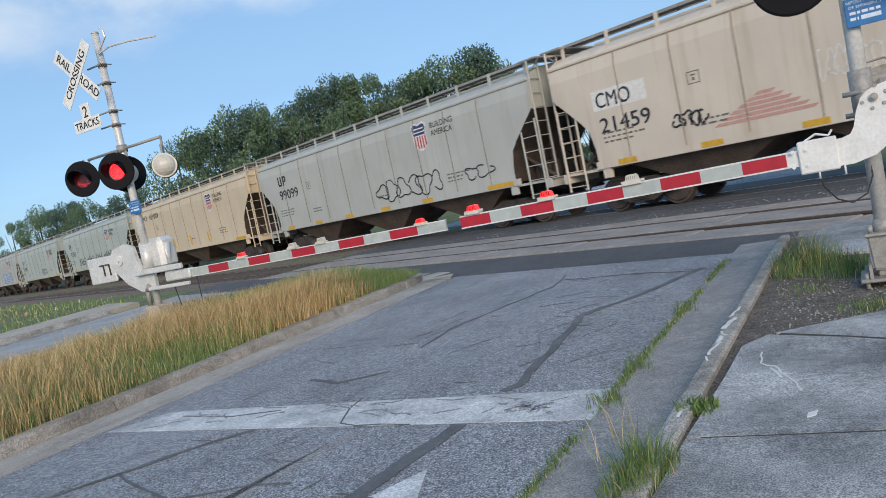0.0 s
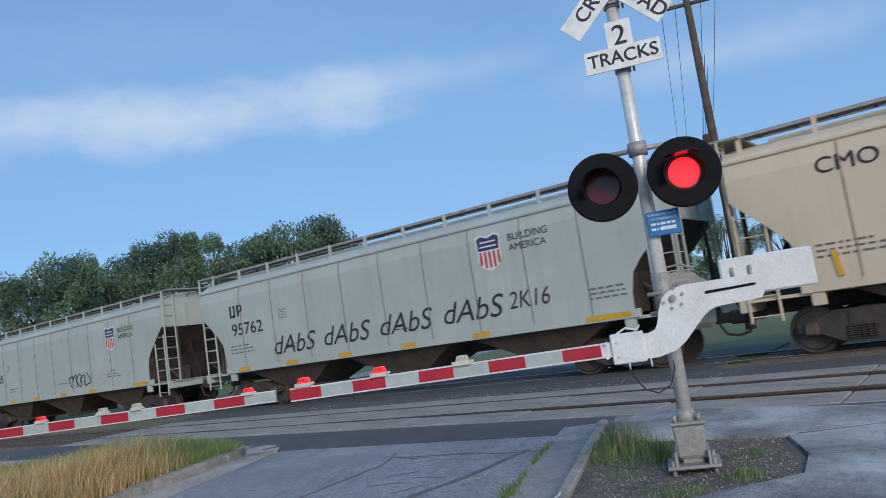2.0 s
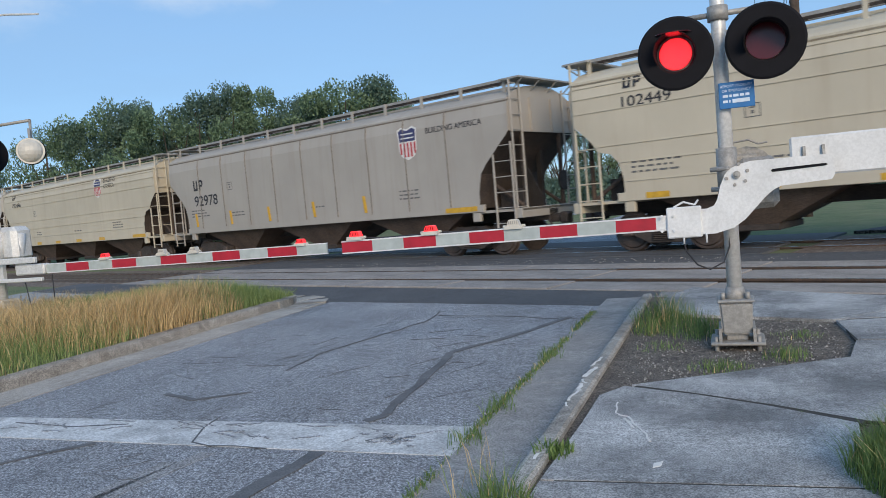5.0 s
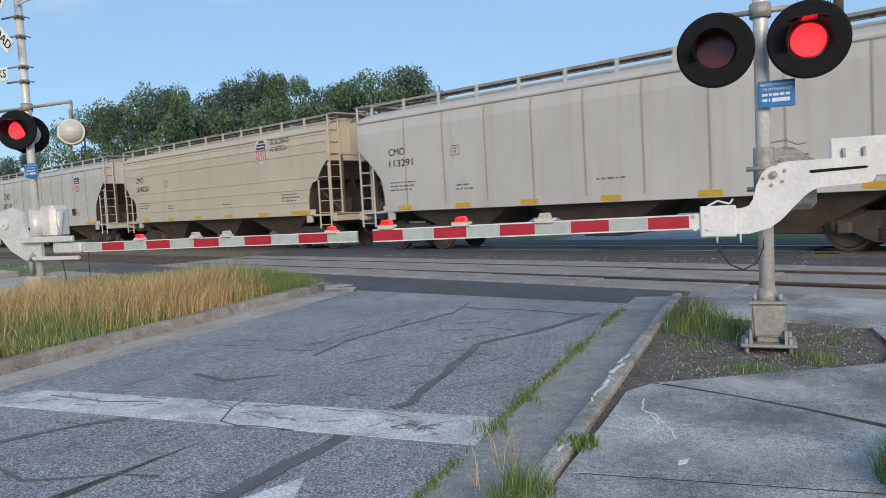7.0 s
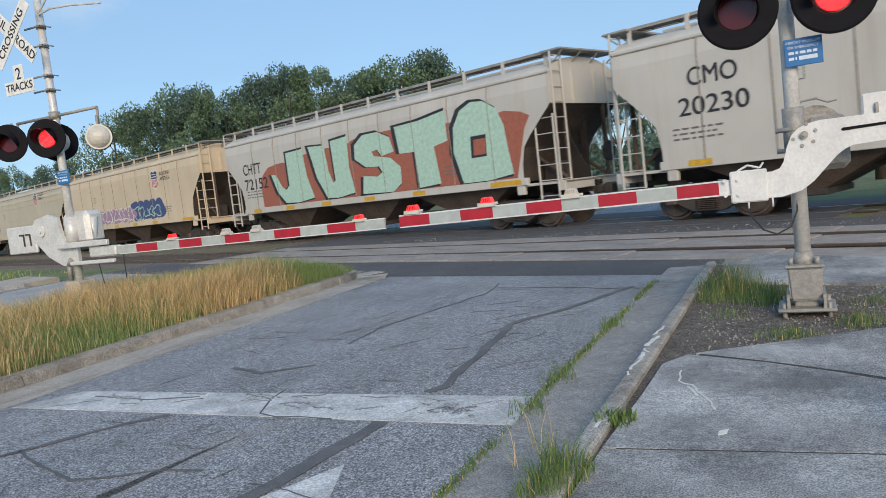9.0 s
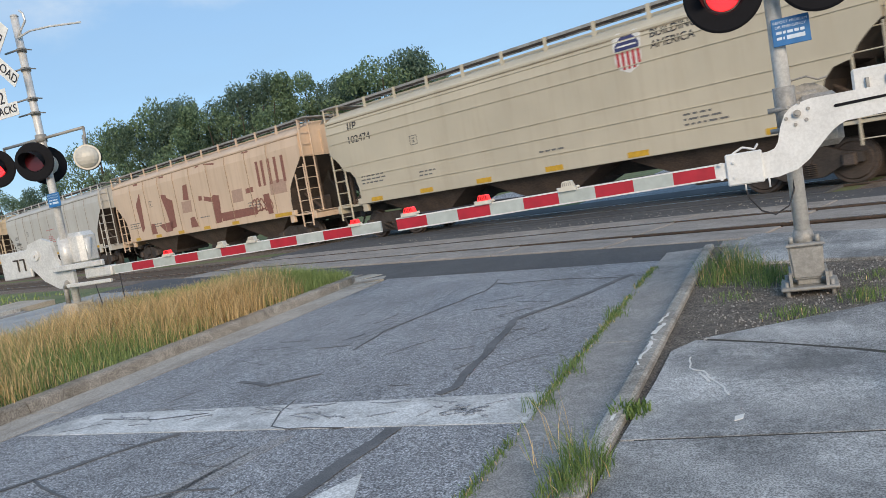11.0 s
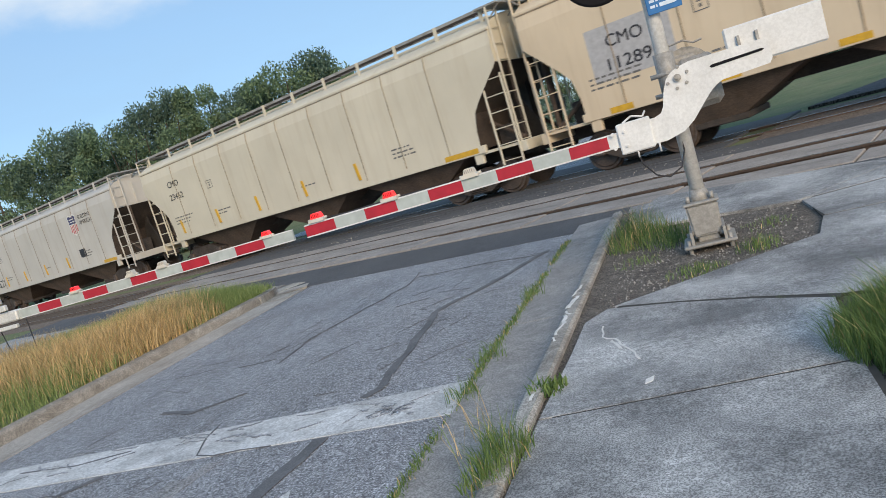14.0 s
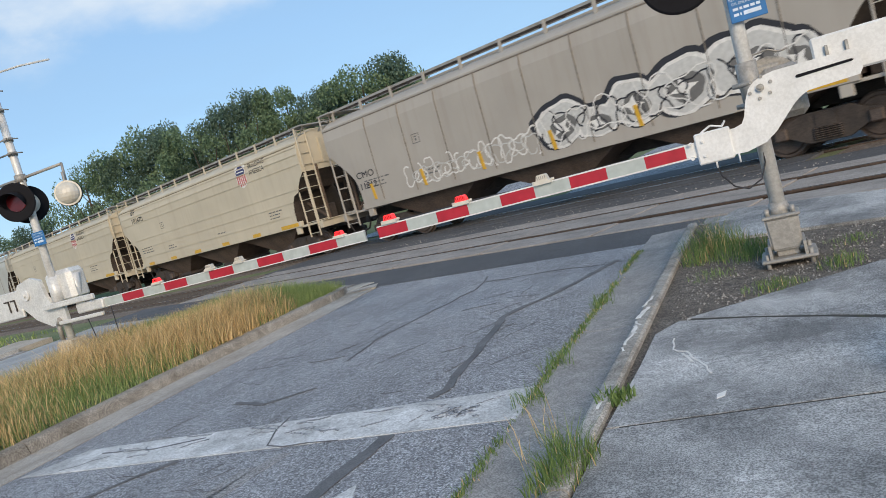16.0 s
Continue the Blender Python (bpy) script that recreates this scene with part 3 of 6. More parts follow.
def blades(name, label, spots, mats, width=0.008, lean=0.35):
    """one mesh of many grass blades: spots are x, y, z, height, material"""
    verts, faces, mids = [], [], []
    for x, y, z, h, mi in spots:
        a = random.uniform(0, 6.283)
        l = h * random.uniform(0.1, lean)
        b = random.uniform(0, 6.283)
        dx, dy = math.cos(a) * width, math.sin(a) * width
        ex, ey = math.cos(b) * l, math.sin(b) * l
        k = len(verts)
        verts += [(x - dx, y - dy, z), (x + dx, y + dy, z), (x + ex * 0.35 + dx * 0.8, y + ey * 0.35 + dy * 0.8, z + h * 0.6), (x + ex * 0.35 - dx * 0.8, y + ey * 0.35 - dy * 0.8, z + h * 0.6), (x + ex, y + ey, z + h * random.uniform(0.9, 1.0))]
        faces += [(k, k + 1, k + 2, k + 3), (k + 3, k + 2, k + 4)]
        mids += [mi, mi]
    me = bpy.data.meshes.new(name)
    me.from_pydata(verts, [], faces)
    for m in mats:
        me.materials.append(m)
    me.polygons.foreach_set("material_index", mids)
    return tagged(new(name, me), label, "grass", "", "stuff")


spots = []
for _ in range(120000):
    x, y = random.uniform(-11.5, -7.36), 11.4 - 11.5 * random.random() ** 1.15
    patch = noise.noise((x * 0.55, y * 0.4, 3.0))
    dry = (1.0 if -11.2 < x and y < 9.9 else 0.0) * (0.56 + 1.0 * patch) - (0.3 if y > 8.8 else 0) - (0.3 if y < 4.6 and x > -8.7 else 0)
    straw = random.random() < dry
    h = (random.uniform(0.24, 0.62) if straw else random.uniform(0.14, 0.46)) * (0.85 + 0.6 * patch)
    if x > -7.6 or y > 10.7:
        h *= 0.7
    if math.hypot(x + 10.3, y - 7.8) < 0.95:
        h *= 0.35
    spots.append((x, y, mound(x, y) - 0.02, h, 1 if straw else 0))
blades("grass", "tall straw and green grass on the median", spots, [GRASS_GREEN, GRASS_STRAW], 0.0036, 0.6)


# ---- tracks and crossing panels ----
def crossing_panels():
    deck = thing("crossing_deck", "stained concrete crossing panels between embedded rails", "crossing", kind="structure")
    shapes = {}
    for n0, n1 in ((10.12, 11.03), (11.27, 12.53), (12.77, 13.6)):
        bm = bmesh.new()
        softbox(bm, 0.012, 2.428, 0, n1 - n0, -0.12, 0.0, 0.012)
        me = finish("panel", bm, PANEL)
        for k in range(-9, 4):
            x, y = un(k * 2.44 + 0.6, n0)
            x1, y1 = un(k * 2.44 + 3.0, n0)
            ob = part("panel", me, None, deck)
            ob.matrix_basis = pose(x, y, gz(y) + 0.004 + random.uniform(-0.004, 0.004), 0, 0, TRACK_TURN)
    bm = bmesh.new()
    for n0, n1 in ((11.03, 11.27), (12.53, 12.77), (15.55, 15.62), (17.78, 17.98), (16.28, 16.48)):
        sheet(bm, [un(-22, n0), un(8.5, n0), un(8.5, n1), un(-22, n1)], -0.05, 0.08)
    part("flangeway", bm, MORTAR, deck, "dark rubber flangeway")


crossing_panels()


def rail(n):
    x, y = un(0, n)
    bm = bmesh.new()
    for u0, u1 in ((-260, 220),):
        z = RAIL_Z
        box(bm, u0, u1, -0.012, 0.012, -0.14, -0.03)
        box(bm, u0, u1, -0.07, 0.07, -0.17, -0.14)
        box(bm, u0, u1, -0.036, 0.036, -0.035, -0.004)
        box(bm, u0, u1, -0.03, 0.03, -0.004, 0.0, 1)
    return tagged(part("rail", bm, [RUST, RAIL_TOP], None, at=pose(x, y, RAIL_Z + 0.005, 0, 0, TRACK_TURN)), "worn steel rail polished on top", "rail", "rails", "structure")


for n in (11.15, 12.65, 16.4, 17.9):
    rail(n)
bm = bmesh.new()
for u0, u1 in ((-260, -22.1), (8.6, 220)):
    for n0, n1, h in ((9.7, 14.0, 0.0), (14.0, 15.0, -0.05), (15.0, 19.3, 0.0)):
        k0, k1 = (n0, n1)
        a = [un(u0, k0), un(u1, k0), un(u1, k1), un(u0, k1)]
        A = [bm.verts.new((x, y, 0.135 + h)) for x, y in a]
        B = [bm.verts.new((x, y, -0.3)) for x, y in (un(u0, k0 - 0.8), un(u1, k0 - 0.8), un(u1, k1 + 0.8), un(u0, k1 + 0.8))]
        bm.faces.new(A)
        for i in range(4):
            bm.faces.new((A[(i + 1) % 4], A[i], B[i], B[(i + 1) % 4]))
for n0, n1, u0 in ((15.2, 19.3, -4.5), (13.7, 15.2, 7.6)):
    sheet(bm, [un(u0, n0), un(30, n0), un(30, n1), un(u0, n1)], -0.022, 0.1)
setting("ground", bm, BALLAST, "brown stone ballast under the tracks", "ballast")
bm = bmesh.new()
sheet(bm, [un(-4.4, 20.0), un(60, 20.0), un(60, 24.0), un(-3.0, 24.0)], 0.03, 0.1)
setting("ground", bm, surface("dark_gravel", (0.06, 0.06, 0.065), (0.14, 0.14, 0.15), 9, 25, 1.0, 1.0, grain=0.9), "dark gravel shoulder behind the tracks", "gravel")
bm = bmesh.new()
softbox(bm, -0.11, 0.11, -1.3, 1.3, -0.16, 0.0, 0.012)
tie_mesh = finish("tie", bm, TIMBER)
ties = thing("railway_ties", "old dark timber ties set in ballast", "tie", kind="structure")
for c in (11.9, 17.15):
    for k in list(range(-130, -42)) + list(range(17, 60)):
        x, y = un(k * 0.52, c)
        part("tie", tie_mesh, None, ties, at=pose(x, y, 0.152, 0, 0, TRACK_TURN + random.uniform(-1, 1)))


# ---- the train ----
def half_width(z):
    return float(np.interp(z, [1.2, 3.7, 4.02], [1.53, 1.56, 1.5]))


SPANS = {
    "seams": [(1.3, 7.2), (1.75, 7.22), (2.2, 7.32), (2.45, 7.52), (2.7, 7.78), (2.95, 8.03), (3.1, 8.2), (3.22, 8.3), (3.65, 8.3), (4.02, 8.3)],
    "ribs": [(1.3, 7.1), (1.75, 7.12), (2.1, 7.22), (2.3, 7.4), (2.38, 7.72), (2.6, 7.86), (2.8, 8.05), (3.0, 8.3), (3.65, 8.3), (4.02, 8.3)],
}
ROOF = [(1.4, 4.13), (1.15, 4.26), (0.7, 4.38), (0.2, 4.43)]


def hull(style):
    bm = bmesh.new()
    rings = []
    for z, x in SPANS[style]:
        w = half_width(z)
        rings.append([bm.verts.new(p) for p in ((-x, -w, z), (x, -w, z), (x, w, z), (-x, w, z))])
    for w, z in ROOF:
        rings.append([bm.verts.new(p) for p in ((-8.3, -w, z), (8.3, -w, z), (8.3, w, z), (-8.3, w, z))])
    for k, (a, b) in enumerate(zip(rings, rings[1:])):
        for i in range(4):
            f = bm.faces.new((a[i], a[(i + 1) % 4], b[(i + 1) % 4], b[i]))
            # lower end faces get the sheet colour with shade painted in
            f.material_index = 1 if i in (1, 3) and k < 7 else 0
            f.smooth = False
    bm.faces.new(rings[-1])
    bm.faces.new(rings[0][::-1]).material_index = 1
    return bm


def ladder(bm, x0, x1, y0, y1, z0, z1, rungs):
    for x, y in ((x0, y0), (x1, y1)):
        rod(bm, (x, y, z0), (x, y, z1), 0.028, None, 6)
    for k in range(rungs):
        z = z0 + 0.12 + (z1 - z0 - 0.2) * k / (rungs - 1)
        rod(bm, (x0, y0, z), (x1, y1, z), 0.014, None, 5)


def truck_meshes():
    out = {}
    bm = bmesh.new()
    slab(bm, [(-1.15, 0.42), (-1.15, 0.62), (-0.75, 0.68), (-0.45, 0.82), (0.45, 0.82), (0.75, 0.68), (1.15, 0.62), (1.15, 0.42), (0.72, 0.4), (0.38, 0.2), (-0.38, 0.2), (-0.72, 0.4)], -0.09, 0.09)
    bmesh.ops.bevel(bm, geom=bm.edges[:], offset=0.015, segments=1, affect="EDGES")
    out["side_frame"] = finish("side_frame", bm, TRUCK)
    bm = bmesh.new()
    for k in range(-2, 3):
        for j in range(6):
            rod(bm, (k * 0.11, -0.02, 0.27 + j * 0.042), (k * 0.11, -0.02, 0.285 + j * 0.042), 0.055, None, 8)
    out["spring"] = finish("spring", bm, WHEEL)
    bm = bmesh.new()
    rod(bm, (0, -0.07, 0), (0, 0.06, 0), 0.457, 0.45, 28)
    rod(bm, (0, 0.06, 0), (0, 0.09, 0), 0.49, 0.485, 28)
    bmesh.ops.bevel(bm, geom=[e for e in bm.edges if e.calc_length() < 0.2 and abs(e.verts[0].co.y - e.verts[1].co.y) < 0.001], offset=0.012, segments=1, affect="EDGES")
    rod(bm, (0, -0.1, 0), (0, -0.06, 0), 0.36, 0.4, 20)
    rod(bm, (0, -0.22, 0), (0, -0.06, 0), 0.1, 0.13, 12)
    out["wheel"] = finish("wheel", bm, WHEEL)
    bm = bmesh.new()
    box(bm, -0.2, 0.2, -1.1, 1.1, 0.5, 0.78)
    out["bolster"] = finish("bolster", bm, TRUCK)
    bm = bmesh.new()
    softbox(bm, -0.13, 0.13, -0.1, 0.1, -0.13, 0.13, 0.03)
    out["bearing"] = finish("bearing", bm, WHEEL)
    return out


TRUCKS = truck_meshes()


def truck(car, x):
    t = part("truck", TRUCKS["bolster"], None, car, "dark cast steel truck", pose(x, 0, 0))
    for y, turn in ((-0.98, 0), (0.98, 180)):
        part("side_frame", TRUCKS["side_frame"], None, t, at=pose(0, y, 0))
        tagged(part("spring", TRUCKS["spring"], None, t, at=pose(0, y - 0.08 if y < 0 else y + 0.08, 0)), kind="stuff")
        for wx in (-0.89, 0.89):
            part("wheel", TRUCKS["wheel"], None, t, at=pose(wx, -0.75 if y < 0 else 0.75, 0.457, 0, 0, turn))
            part("bearing", TRUCKS["bearing"], None, t, at=pose(wx, y * 1.06, 0.5))


def hopper_car(style, paint):
    car = thing("hopper_car", "covered hopper car", "freight car", group="cars of the train")
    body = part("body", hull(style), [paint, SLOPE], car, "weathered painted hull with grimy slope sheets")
    if style == "ribs":
        for z in (1.66, 2.1, 2.5, 3.31, 3.65, 3.9):
            x = float(np.interp(z, [a for a, b in SPANS[style]], [b for a, b in SPANS[style]])) - 0.02
            w = half_width(z)
            bm = bmesh.new()
            slab(bm, [(-x, z - 0.012), (x, z - 0.012), (x, z + 0.008), (-x, z + 0.008)], -w - 0.02, -w + 0.01)
            part("rib", bm, paint, body)
    else:
        bm = bmesh.new()
        zs = [1.38, 1.5, 2.0, 3.2, 3.7, 3.98]
        for z0, z1 in zip(zs, zs[1:]):
            w0, w1 = half_width(z0), half_width(z1)
            vs = [bm.verts.new(p) for p in ((-0.018, -w0 + 0.004, z0), (0.018, -w0 + 0.004, z0), (0.018, -w1 + 0.004, z1), (-0.018, -w1 + 0.004, z1), (-0.01, -w0 - 0.016, z0), (0.01, -w0 - 0.016, z0), (0.01, -w1 - 0.016, z1), (-0.01, -w1 - 0.016, z1))]
            for f in ((4, 5, 6, 7), (0, 4, 7, 3), (5, 1, 2, 6)):
                bm.faces.new([vs[i] for i in f])
        me = finish("seam", bm, SEAMS[paint.name])
        for k in range(9):
            part("seam", me, None, body, at=pose(-6.2 + k * 1.55, 0, 0))
    for y0, y1 in ((-1.53, -1.4), (1.4, 1.53)):
        bm = bmesh.new()
        softbox(bm, -7.3, 7.3, y0, y1, 1.2, 1.4, 0.012)
        part("side_sill", bm, paint, car)
        bm = bmesh.new()
        softbox(bm, -8.32, 8.32, min(y0, y1) * 1.0 - (0.0 if y0 < 0 else -0.06) , max(y0, y1), 3.99, 4.06, 0.012)
        part("top_chord", bm, paint, car)
        # thin dark strip: shadow line of the roof edge painted in, with its rust
        bm = bmesh.new()
        w = half_width(3.975) + 0.008
        box(bm, -8.28, 8.28, -w if y0 < 0 else w - 0.012, -w + 0.012 if y0 < 0 else w, 3.962, 3.99)
        part("chord_seam", bm, SEAMS[paint.name], car, "dirt-dark seam under the roof edge")
    for y in (-0.85, 0.85):
        bm = bmesh.new()
        box(bm, -8.45, 8.45, y - 0.28, y - 0.25, 4.53, 4.6, 1)
        box(bm, -8.45, 8.45, y + 0.25, y + 0.28, 4.53, 4.6, 1)
        for k in range(24):
            box(bm, -8.4 + k * 0.72, -8.36 + k * 0.72, y - 0.25, y + 0.25, 4.54, 4.57)
        for k in range(7):
            yy = y - 0.2 + k * 0.066
            box(bm, -8.4, 8.4, yy - 0.008, yy + 0.008, 4.55, 4.57)
        part("running_board", bm, [TRUCK, CAST], car, "dark grated roof walkway")
    bm = bmesh.new()
    slab(bm, [(-0.05, 4.22), (0.05, 4.22), (0.045, 4.6), (-0.045, 4.6)], -1.17, -1.135)
    me = finish("bracket", bm, paint)
    for k in range(12):
        part("bracket", me, None, car, at=pose(-8.0 + k * 1.455, 0, 0))
    bm = bmesh.new()
    box(bm, -7.6, 7.6, -0.3, 0.3, 4.36, 4.52)
    part("hatch_trough", bm, paint, car)
    for x in (-4.55, 0.0, 4.55):
        bm = bmesh.new()
        a = [bm.verts.new(p) for p in ((-2.2, -1.38, 1.34), (2.2, -1.38, 1.34), (2.2, 1.38, 1.34), (-2.2, 1.38, 1.34))]
        b = [bm.verts.new(p) for p in ((-0.5, -0.8, 0.5), (0.5, -0.8, 0.5), (0.5, 0.8, 0.5), (-0.5, 0.8, 0.5))]
        for i in range(4):
            bm.faces.new((a[i], a[(i + 1) % 4], b[(i + 1) % 4], b[i]))
        bm.faces.new(b)
        bay = part("hopper_bay", bm, GREASY, car, "brown grimy discharge hopper", pose(x, 0, 0))
        bm = bmesh.new()
        softbox(bm, -0.55, 0.55, -0.85, 0.85, 0.36, 0.5, 0.02)
        part("outlet_gate", bm, TRUCK, bay)
    bm = bmesh.new()
    box(bm, -8.5, 8.5, -0.2, 0.2, 0.85, 1.15)
    part("centre_sill", bm, TRUCK, car)
    for d in (-1, 1):
        bm = bmesh.new()
        softbox(bm, min(d * 6.9, d * 8.5), max(d * 6.9, d * 8.5), -1.46, 1.46, 1.16, 1.23, 0.01)
        softbox(bm, min(d * 8.3, d * 8.5), max(d * 8.3, d * 8.5), -1.48, 1.48, 0.98, 1.24, 0.015)
        softbox(bm, min(d * 6.9, d * 7.15), max(d * 6.9, d * 7.15), -1.5, -1.38, 0.95, 1.42, 0.015)
        deck = part("end_platform", bm, paint, car)
        # plate and stakes added to fill the opening, near black in place of shade
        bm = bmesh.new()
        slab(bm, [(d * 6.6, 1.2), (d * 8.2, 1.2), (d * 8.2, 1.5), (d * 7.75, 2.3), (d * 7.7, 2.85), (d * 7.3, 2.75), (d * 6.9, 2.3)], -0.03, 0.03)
        part("shear_plate", bm, SHADE_STEEL, car, "sooty upright plate under the slope sheet")
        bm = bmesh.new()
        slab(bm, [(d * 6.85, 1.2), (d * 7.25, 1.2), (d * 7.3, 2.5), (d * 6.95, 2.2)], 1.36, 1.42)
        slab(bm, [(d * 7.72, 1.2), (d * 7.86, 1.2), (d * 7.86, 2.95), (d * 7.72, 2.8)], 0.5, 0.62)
        part("end_stake", bm, SHADE_STEEL, car)
        bm = bmesh.new()
        softbox(bm, min(d * 7.95, d * 8.62), max(d * 7.95, d * 8.62), -1.36, 1.36, 4.52, 4.57, 0.008)
        for y in (-1.2, -0.4, 0.4, 1.2):
            rod(bm, (d * 8.6, y, 4.52), (d * 8.3, y, 4.28), 0.02, None, 5)
        part("end_walkway", bm, [CAST], car, "grated walkway across the car end")
        bm = bmesh.new()
        box(bm, min(d * 8.3, d * 8.335), max(d * 8.3, d * 8.335), -1.44, 1.44, 3.2, 3.3)
        for y in (-1.43, -0.5, 0.5, 1.43):
            box(bm, min(d * 8.3, d * 8.36), max(d * 8.3, d * 8.36), y - 0.04, y + 0.04, 3.2, 4.1)
        part("end_frame", bm, paint, car)
        for y in (-0.9, 0.9):
            bm = bmesh.new()
            rod(bm, (d * 8.25, y, 3.2), (d * 8.25, y, 1.2), 0.06, None, 6)
            rod(bm, (d * 8.25, y, 1.25), (d * 6.6, y, 2.35), 0.05, None, 6)
            part("end_post", bm, GREASY, car)
        bm = bmesh.new()
        softbox(bm, min(d * 7.3, d * 7.9), max(d * 7.3, d * 7.9), -0.75, -0.25, 1.22, 1.75, 0.03)
        part("brake_cylinder", bm, TRUCK, car)
        if d > 0:
            bm = bmesh.new()
            rod(bm, (8.3, 0.9, 1.9), (8.36, 0.9, 1.9), 0.28, None, 14)
            part("brake_wheel", bm, TRUCK, car)
        bm = bmesh.new()
        ladder(bm, d * 8.36, d * 8.36, -1.46, -1.02, 1.15, 4.5, 9)
        part("end_ladder", bm, paint, car)
        bm = bmesh.new()
        ladder(bm, d * 7.72, d * 8.3, -1.5, -1.5, 0.75, 2.95, 6)
        part("side_ladder", bm, paint, car)
        bm = bmesh.new()
        ladder(bm, d * 8.36, d * 8.36, 1.02, 1.46, 1.15, 4.36, 9)
        part("end_ladder", bm, paint, car)
        bm = bmesh.new()
        softbox(bm, min(d * 8.4, d * 8.98), max(d * 8.4, d * 8.98), -0.1, 0.1, 0.78, 1.0, 0.03)
        softbox(bm, min(d * 8.75, d * 8.98), max(d * 8.75, d * 8.98), -0.18, 0.18, 0.74, 1.04, 0.04)
        bent_rod(bm, [(d * 8.5, -0.3, 0.9), (d * 8.7, -0.32, 0.55), (d * 8.95, -0.3, 0.5)], 0.03)
        part("coupler", bm, TRUCK, car)
    for x in (-6.45, 6.45):
        truck(car, x)
    return car


def seam_paint(paint):
    c = PAINTS[paint.name]
    return surface(paint.name.replace("_car_paint", "_seam"), tuple(v * 0.42 for v in c), tuple(v * k for v, k in zip(c, (0.66, 0.6, 0.54))), 1.2, 20, 0.0, 0.8)


GREY = car_paint("grey_car_paint", (0.454, 0.464, 0.437), 0.25, 0.45)
GREEN_GREY = car_paint("pale_green_grey_car_paint", (0.432, 0.475, 0.443), 0.2, 0.35)
CREAM = car_paint("cream_car_paint", (0.54, 0.486, 0.378), 0.3, 0.35)
TAN = car_paint("tan_car_paint", (0.627, 0.521, 0.381), 0.4, 0.45)
DUSTY = car_paint("dusty_beige_car_paint", (0.62, 0.55, 0.46), 0.5, 0.6)
ROSY = car_paint("rosy_tan_car_paint", (0.671, 0.506, 0.372), 0.6, 0.6)
TAUPE = car_paint("grey_brown_car_paint", (0.385, 0.358, 0.319), 0.3, 0.35)
WHITISH = car_paint("off_white_car_paint", (0.53, 0.515, 0.48), 0.3, 0.45)
IVORY = car_paint("ivory_car_paint", (0.605, 0.562, 0.454), 0.25, 0.4)
SEAMS = {p.name: seam_paint(p) for p in (GREY, GREEN_GREY, CREAM, TAN, DUSTY, ROSY, TAUPE, WHITISH, IVORY)}

def shorten(car, f):
    """draws the parts of a car together towards its rear end"""
    m = Matrix.Translation((-8.3 * (1 - f), 0, 0)) @ Matrix.Diagonal((f, 1, 1, 1))
    for ob in list(car.children) + [c for p in car.children if p.name.startswith("body") for c in p.children]:
        x = ob.matrix_basis.translation.x
        if abs(x) > 0.001 or not ob.name.split(".")[0] in ("body", "rib", "seam", "side_sill", "top_chord", "chord_seam", "running_board", "hatch_trough", "centre_sill"):
            if abs(x) > 0.001:
                ob.matrix_basis = pose(f * x - 8.3 * (1 - f), 0, 0)
            else:
                mid = sum(v.co.x for v in ob.data.vertices) / len(ob.data.vertices)
                ob.matrix_basis = pose((f - 1) * (mid + 8.3), 0, 0)
        else:
            ob.data.transform(m)


SHORT = ("104830", "102470")


# place of the rear end at 0 s, style, paint, mark, number, emblem
CARS = [
    (4.7, "seams", GREY, "", "", 0),
    (-13.23, "seams", DUSTY, "CMO", "21459", 0),
    (-30.65, "seams", GREY, "bars", "99099", 1),
    (-48.56, "seams", TAN, "CMO", "101009", 1),
    (-66.44, "seams", GREEN_GREY, "bars", "95762", 1),
    (-85.5, "seams", GREEN_GREY, "CHTT", "721485", 1),
    (-103.01, "seams", GREY, "bars", "112056", 1),
    (-120.25, "ribs", CREAM, "bars", "102449", 1),
    (-138.75, "seams", TAUPE, "bars", "92978", 1),
    (-156.59, "ribs", CREAM, "bars", "102466", 1),
    (-173.61, "seams", WHITISH, "CMO", "113291", 0),
    (-190.52, "ribs", CREAM, "CMO", "104830", 1),
    (-209.52, "seams", WHITISH, "CMO", "20230", 2),
    (-228.0, "seams", WHITISH, "CHTT", "72152", 0),
    (-246.92, "seams", TAN, "", "", 1),
    (-264.59, "ribs", CREAM, "bars", "102474", 1),
    (-282.88, "seams", ROSY, "", "", 0),
    (-301.41, "seams", WHITISH, "CEFX", "350661", 0),
    (-319.78, "seams", TAN, "CMO", "112897", 0),
    (-337.19, "seams", IVORY, "CMO", "23462", 0),
    (-356.3, "seams", WHITISH, "CHTT", "721987", 1),
    (-374.7, "seams", TAUPE, "CMO", "111812", 0),
    (-391.59, "ribs", CREAM, "bars", "102470", 1),
    (-409.6, "ribs", CREAM, "bars", "", 1),
    (-427.5, "seams", GREY, "", "", 0),
    (-445.4, "seams", TAN, "", "", 0),
]
SPEED = 22.2
made_cars = {}
train = []
for rear, style, paint, mark, number, emblem in CARS:
    key = (style, paint.name)
    if number in SHORT:
        car = hopper_car(style, paint)
        shorten(car, 0.92)
    elif key in made_cars:
        car = copy_thing(made_cars[key], Matrix())
    else:
        car = made_cars[key] = hopper_car(style, paint)
    colour = paint.name.replace("_car_paint", "").replace("_", " ")
    tagged(car, "%s covered hopper car with %s, on rails" % (colour, "long horizontal ribs" if style == "ribs" else "upright side seams"))
    train.append(car)


